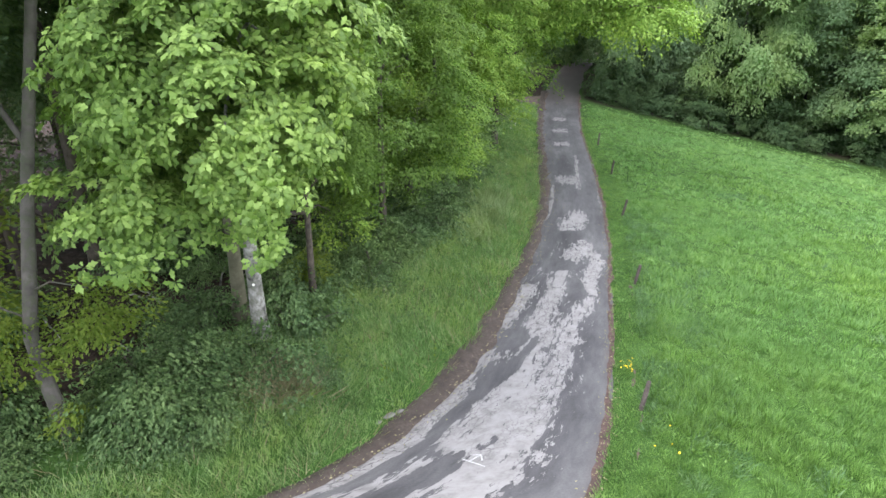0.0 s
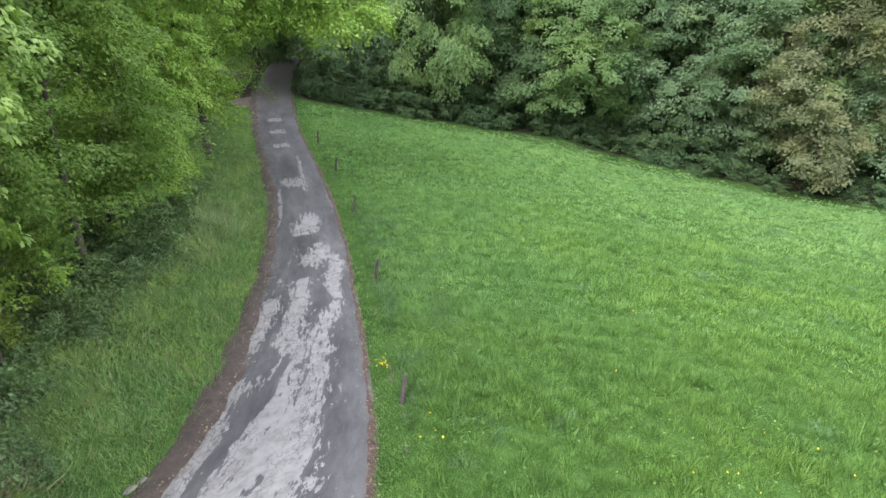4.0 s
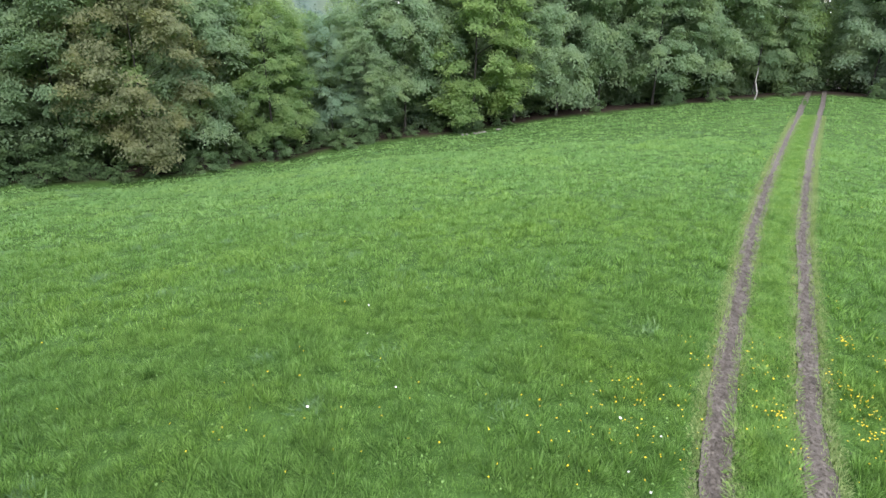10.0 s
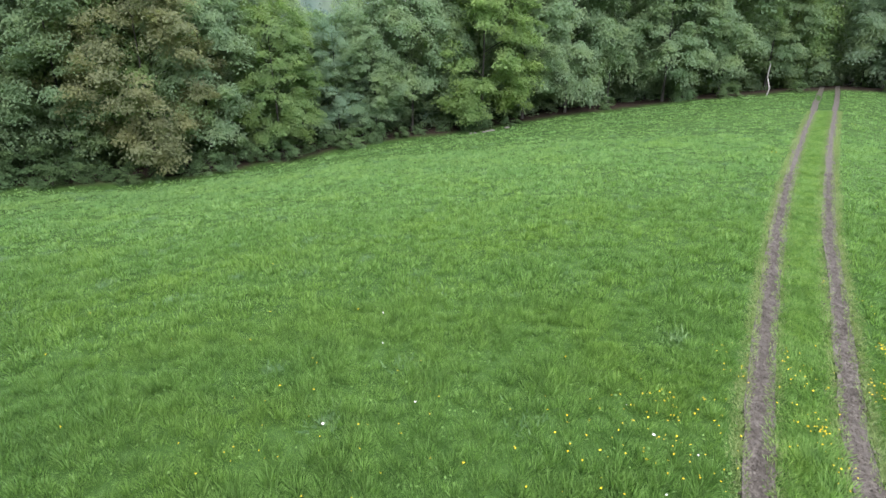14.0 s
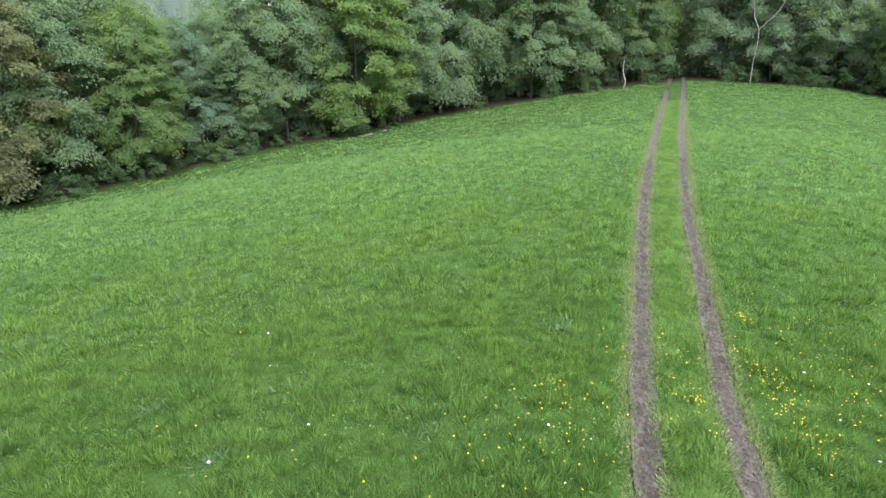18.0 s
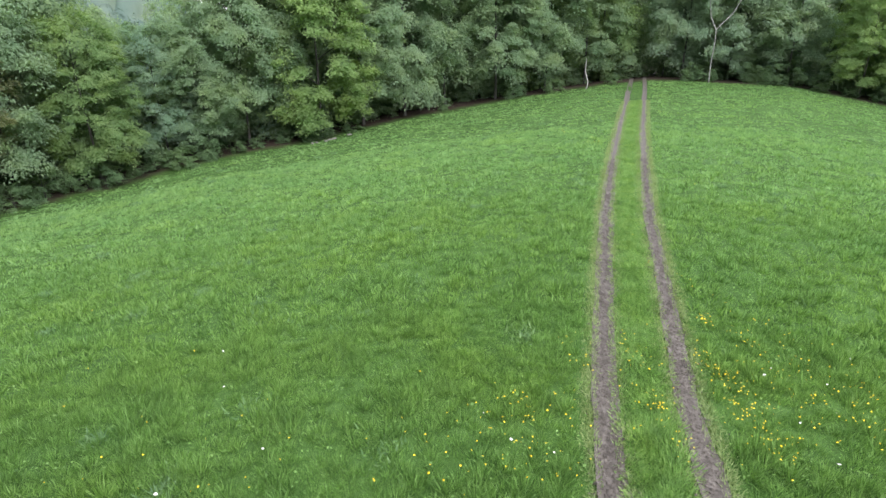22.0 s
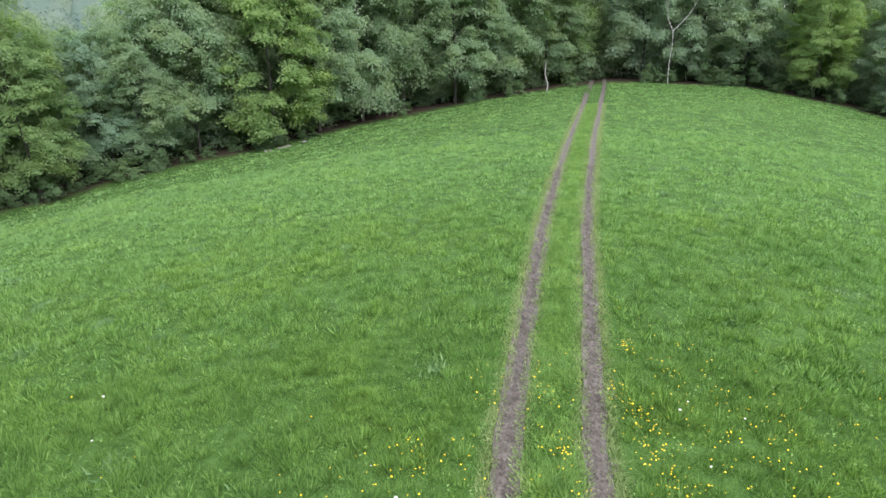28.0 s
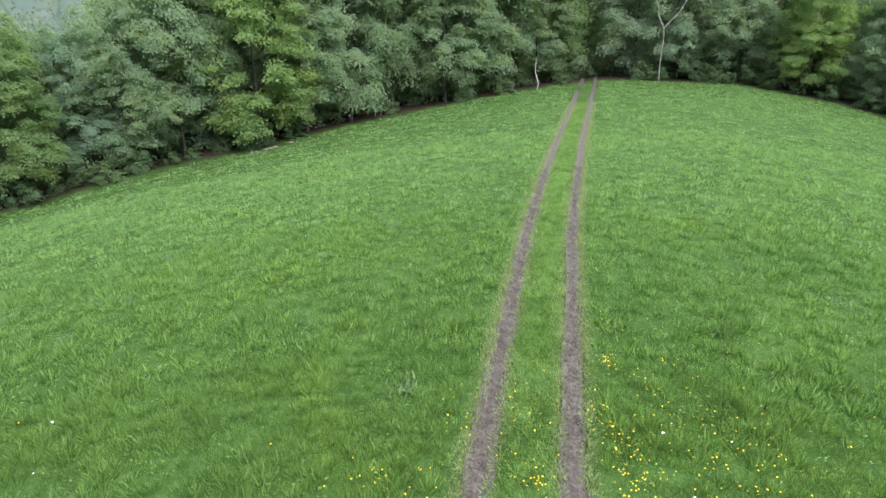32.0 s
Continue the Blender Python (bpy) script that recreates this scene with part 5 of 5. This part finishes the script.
# fallen twigs on the wood's floor
for i in range(16):
    y = 9 + 14 * rng.random()
    x = float(road_left(y)) - 6.5 - 6 * rng.random()
    turn, long = rng.random() * 6.3, 0.8 + 1.4 * rng.random()
    s = np.linspace(-0.5, 0.5, 7)
    px, py = x + np.cos(turn) * s * long, y + np.sin(turn) * s * long
    way = np.stack([px, py, height(px, py) + 0.06 + 0.12 * np.sin(5 * s + i) ** 2], -1)
    tagged(new("fallen_branch", array_mesh("fallen_branch", *tube(way, np.linspace(0.035, 0.012, 7), 6), GREYBARK, True)), "fallen grey branch on the woodland floor", "branch", "fallen branches")


# ---- fence posts along the meadow ----
def fence_post(x, y, lean_x, lean_y, tall, thick):
    sides = 9
    t = np.array([0, 0.1, 0.5, 0.93, 1.0])
    path = np.stack([0 * t, 0 * t, t * (tall + 0.3) - 0.3], -1)
    v, f = tube(path, thick * np.array([1.0, 1.0, 0.95, 0.92, 0.75]), sides)
    top = len(v) - sides
    v = np.concatenate([v, [[0, 0, tall + 0.005]]])
    mesh = bpy.data.meshes.new("fence_post")
    mesh.from_pydata([tuple(p) for p in v], [], [tuple(q) for q in f] + [(top + i, top + (i + 1) % sides, len(v) - 1) for i in range(sides)])
    mesh.materials.append(TIMBER)
    ob = tagged(new("fence_post", mesh), "short weathered wooden fence post leaning in the grass", "fence post", "fence posts along the lane")
    ob.matrix_basis = pose(x, y, float(height(x, y)), lean_x, lean_y, 0)


for x, y, lx, ly, tall in [(4.6, 11.7, -6, 10, 0.75), (6.5, 18.7, 3, 9, 0.75), (8.1, 26.0, -4, 12, 0.75), (9.4, 33.0, 3, 4, 0.8), (10.3, 40.0, -3, 5, 0.8)]:
    fence_post(x, y, lx, ly, tall, 0.06)


# ---- flowers ----
HEAD = [(0, 0, 0.12)] + [(math.cos(a) * 0.5, math.sin(a) * 0.5, 0) for a in np.arange(6) * math.pi / 3]
HEAD_FACES = [(0, 1 + i, 1 + (i + 1) % 6) for i in range(6)]


def flowers(name, spots_list, mat, label, size, seed):
    """Flower heads on the grass tips: groups of (x, y, spread x, spread y, count)."""
    rng = np.random.default_rng(seed)
    x = np.concatenate([gx + rng.normal(0, sx, n) for gx, gy, sx, sy, n in spots_list])
    y = np.concatenate([gy + rng.normal(0, sy, n) for gx, gy, sx, sy, n in spots_list])
    keep = in_meadow(x, y)
    x, y = x[keep], y[keep]
    pos = np.stack([x, y, height(x, y) + 0.13 + 0.1 * rng.random(len(x))], -1)
    up = unit(rng.normal(0, 0.35, (len(x), 3)) + [0, 0, 1])
    v, f = scatter(HEAD, HEAD_FACES, pos, rng.normal(0, 1, (len(x), 3)) * [1, 1, 0.1], up, size * (0.6 + 0.7 * rng.random(len(x))))
    tagged(new(name, array_mesh(name, v, f, mat)), label, "flower", kind="stuff")


flowers("dandelions", [(12.3, -7.7, 0.9, 0.18, 60), (15.2, -8.9, 0.2, 0.12, 21), (10.4, -7.4, 0.8, 0.3, 67), (12.3, -9.2, 1.3, 0.9, 90), (11.4, -10.2, 1.3, 0.9, 60), (18, -9.7, 2.2, 0.3, 18),
                       (11.6, -5.7, 0.12, 0.12, 15), (11.3, -5.6, 1.0, 0.35, 39), (13.6, -6.1, 0.7, 0.3, 27), (14.0, -4.6, 0.6, 0.3, 18), (11.4, -2.8, 0.8, 0.6, 51), (10.6, -1.6, 0.8, 1.0, 39),
                       (10.5, 1.5, 1.6, 2.2, 33), (9.5, 6.5, 2, 1.6, 24), (14, 7, 4, 4, 24), (10, -12, 2, 1.5, 39), (45, -16.5, 20, 0.5, 30), (60, -29, 14, 1.5, 60)],
        YELLOW, "yellow dandelions scattered in the grass", 0.037, 81)
flowers("celandines", [(4.85, 13.45, 0.14, 0.22, 40), (4.25, 13.6, 0.08, 0.2, 8), (4.6, 10.4, 0.2, 0.3, 6)], YELLOW, "small patch of yellow flowers by the lane", 0.045, 82)
flowers("seed_heads", [(10.5, -2.4, 1.2, 1.4, 6), (11.5, -9.6, 1.5, 1.2, 7), (12, 4, 3, 3, 4)], WHITE, "white dandelion seed heads in the grass", 0.06, 83)
for i, (x, y) in enumerate([(0.2, 13.6), (-1.0, 12.6), (1.0, 16.5), (-2.6, 11.6), (0.9, 17.5)]):
    n = 10
    pos = np.stack([x - 0.4 + rng.normal(0, 0.12, n), y + rng.normal(0, 0.15, n), 0 * np.arange(n)], -1)
    pos[:, 2] = height(pos[:, 0], pos[:, 1]) + 0.3 + 0.15 * rng.random(n)
    v, f = scatter(HEAD, HEAD_FACES, pos, rng.normal(0, 1, (n, 3)), unit(rng.normal(0, 0.5, (n, 3)) + [0, 0, 1]), 0.05 + 0.03 * rng.random(n))
    tagged(new("verge_flowers", array_mesh("verge_flowers", v, f, YELLOWISH)), "pale yellow flower stalks on the grassy bank", "flower", kind="stuff")


n = 70
x, y = 3.6 + rng.normal(0, 0.5, n), 40.5 + rng.normal(0, 1.6, n)
pos = np.stack([x, y, height(x, y) + 0.5 + 0.6 * rng.random(n)], -1)
v, f = scatter(HEAD, HEAD_FACES, pos, rng.normal(0, 1, (n, 3)), unit(rng.normal(0, 0.6, (n, 3)) + [0, 0, 1]), 0.07 + 0.05 * rng.random(n))
tagged(new("white_blossom", array_mesh("white_blossom", v, f, WHITE)), "small white blossoms among the leaves of the bank", "flower", kind="stuff")


# ---- small things on the lane and the meadow's rim ----
def stone(x, y, sx, sy, sz, turn, seed, name="edge_stone", label="pale chipped stone at the lane's edge", mat=None):
    bm = bmesh.new()
    bmesh.ops.create_icosphere(bm, subdivisions=2, radius=0.5)
    for v in bm.verts:
        v.co *= 1 + 0.25 * (noise.noise(v.co * 2.2 + Vector((seed, 0, 0))))
        v.co = Vector((v.co.x * sx, v.co.y * sy, max(v.co.z, -0.25) * sz))
    mesh = bpy.data.meshes.new(name)
    bm.to_mesh(mesh)
    mesh.materials.append(mat or PALESTONE)
    ob = tagged(new(name, mesh), label, "stone", "pale stones")
    ob.matrix_basis = pose(x, y, float(height(x, y)) + 0.02, 0, 0, turn)


PALESTONE = rough_material("pale_stone", [(0.3, (0.12, 0.117, 0.107)), (0.7, (0.22, 0.213, 0.2))], 8, 0.5, 40)
for i, (x, y, sx, sy) in enumerate([(-1.27, 11.6, 0.34, 0.16), (-1.05, 11.78, 0.22, 0.12), (-1.5, 11.35, 0.16, 0.1)]):
    stone(x, y, sx, sy, 0.06, 38, i * 3.1)
for i, h in enumerate([85.7, 86.1, 86.9, 87.3, 87.7, 89.1]):
    far = float(edge_far(h)) - 0.5
    stone(*at_heading(h, far), 0.7, 0.35, 0.35, 20 * i, 9 + i, "rim_stone", "pale stone lying at the meadow's rim")


def chalk_arrow():
    """A small white arrow painted on the lane."""
    strokes = [((0.37, 10.18), (0.84, 9.96)), ((0.50, 10.1), (0.78, 10.31)), ((0.78, 10.31), (0.60, 10.30)), ((0.78, 10.31), (0.79, 10.13))]
    pieces = []
    for a, b in strokes:
        a, b = np.array(a), np.array(b)
        d = (b - a) / np.linalg.norm(b - a)
        side = np.array([-d[1], d[0]]) * 0.016
        s = np.linspace(0, 1, 9)[:, None]
        line = a + (b - a) * s
        pts = np.concatenate([line - side, line + side])
        z = lane_top(pts[:, 0], pts[:, 1]) + 0.012
        pieces.append((np.column_stack([pts, z]), np.array([(i, i + 1, i + 10, i + 9) for i in range(8)])))
    tagged(new("painted_arrow", array_mesh("painted_arrow", *joined(pieces), CHALK)), "small white arrow painted on the asphalt", "road marking")


def lane_top(x, y):
    l, r = road_left(y) - 0.05, road_right(y) + 0.05
    s = (x - l) / (r - l)
    return height(x, y) + 0.02 + 0.07 * (1 - (2 * s - 1) ** 2) - 0.05


chalk_arrow()
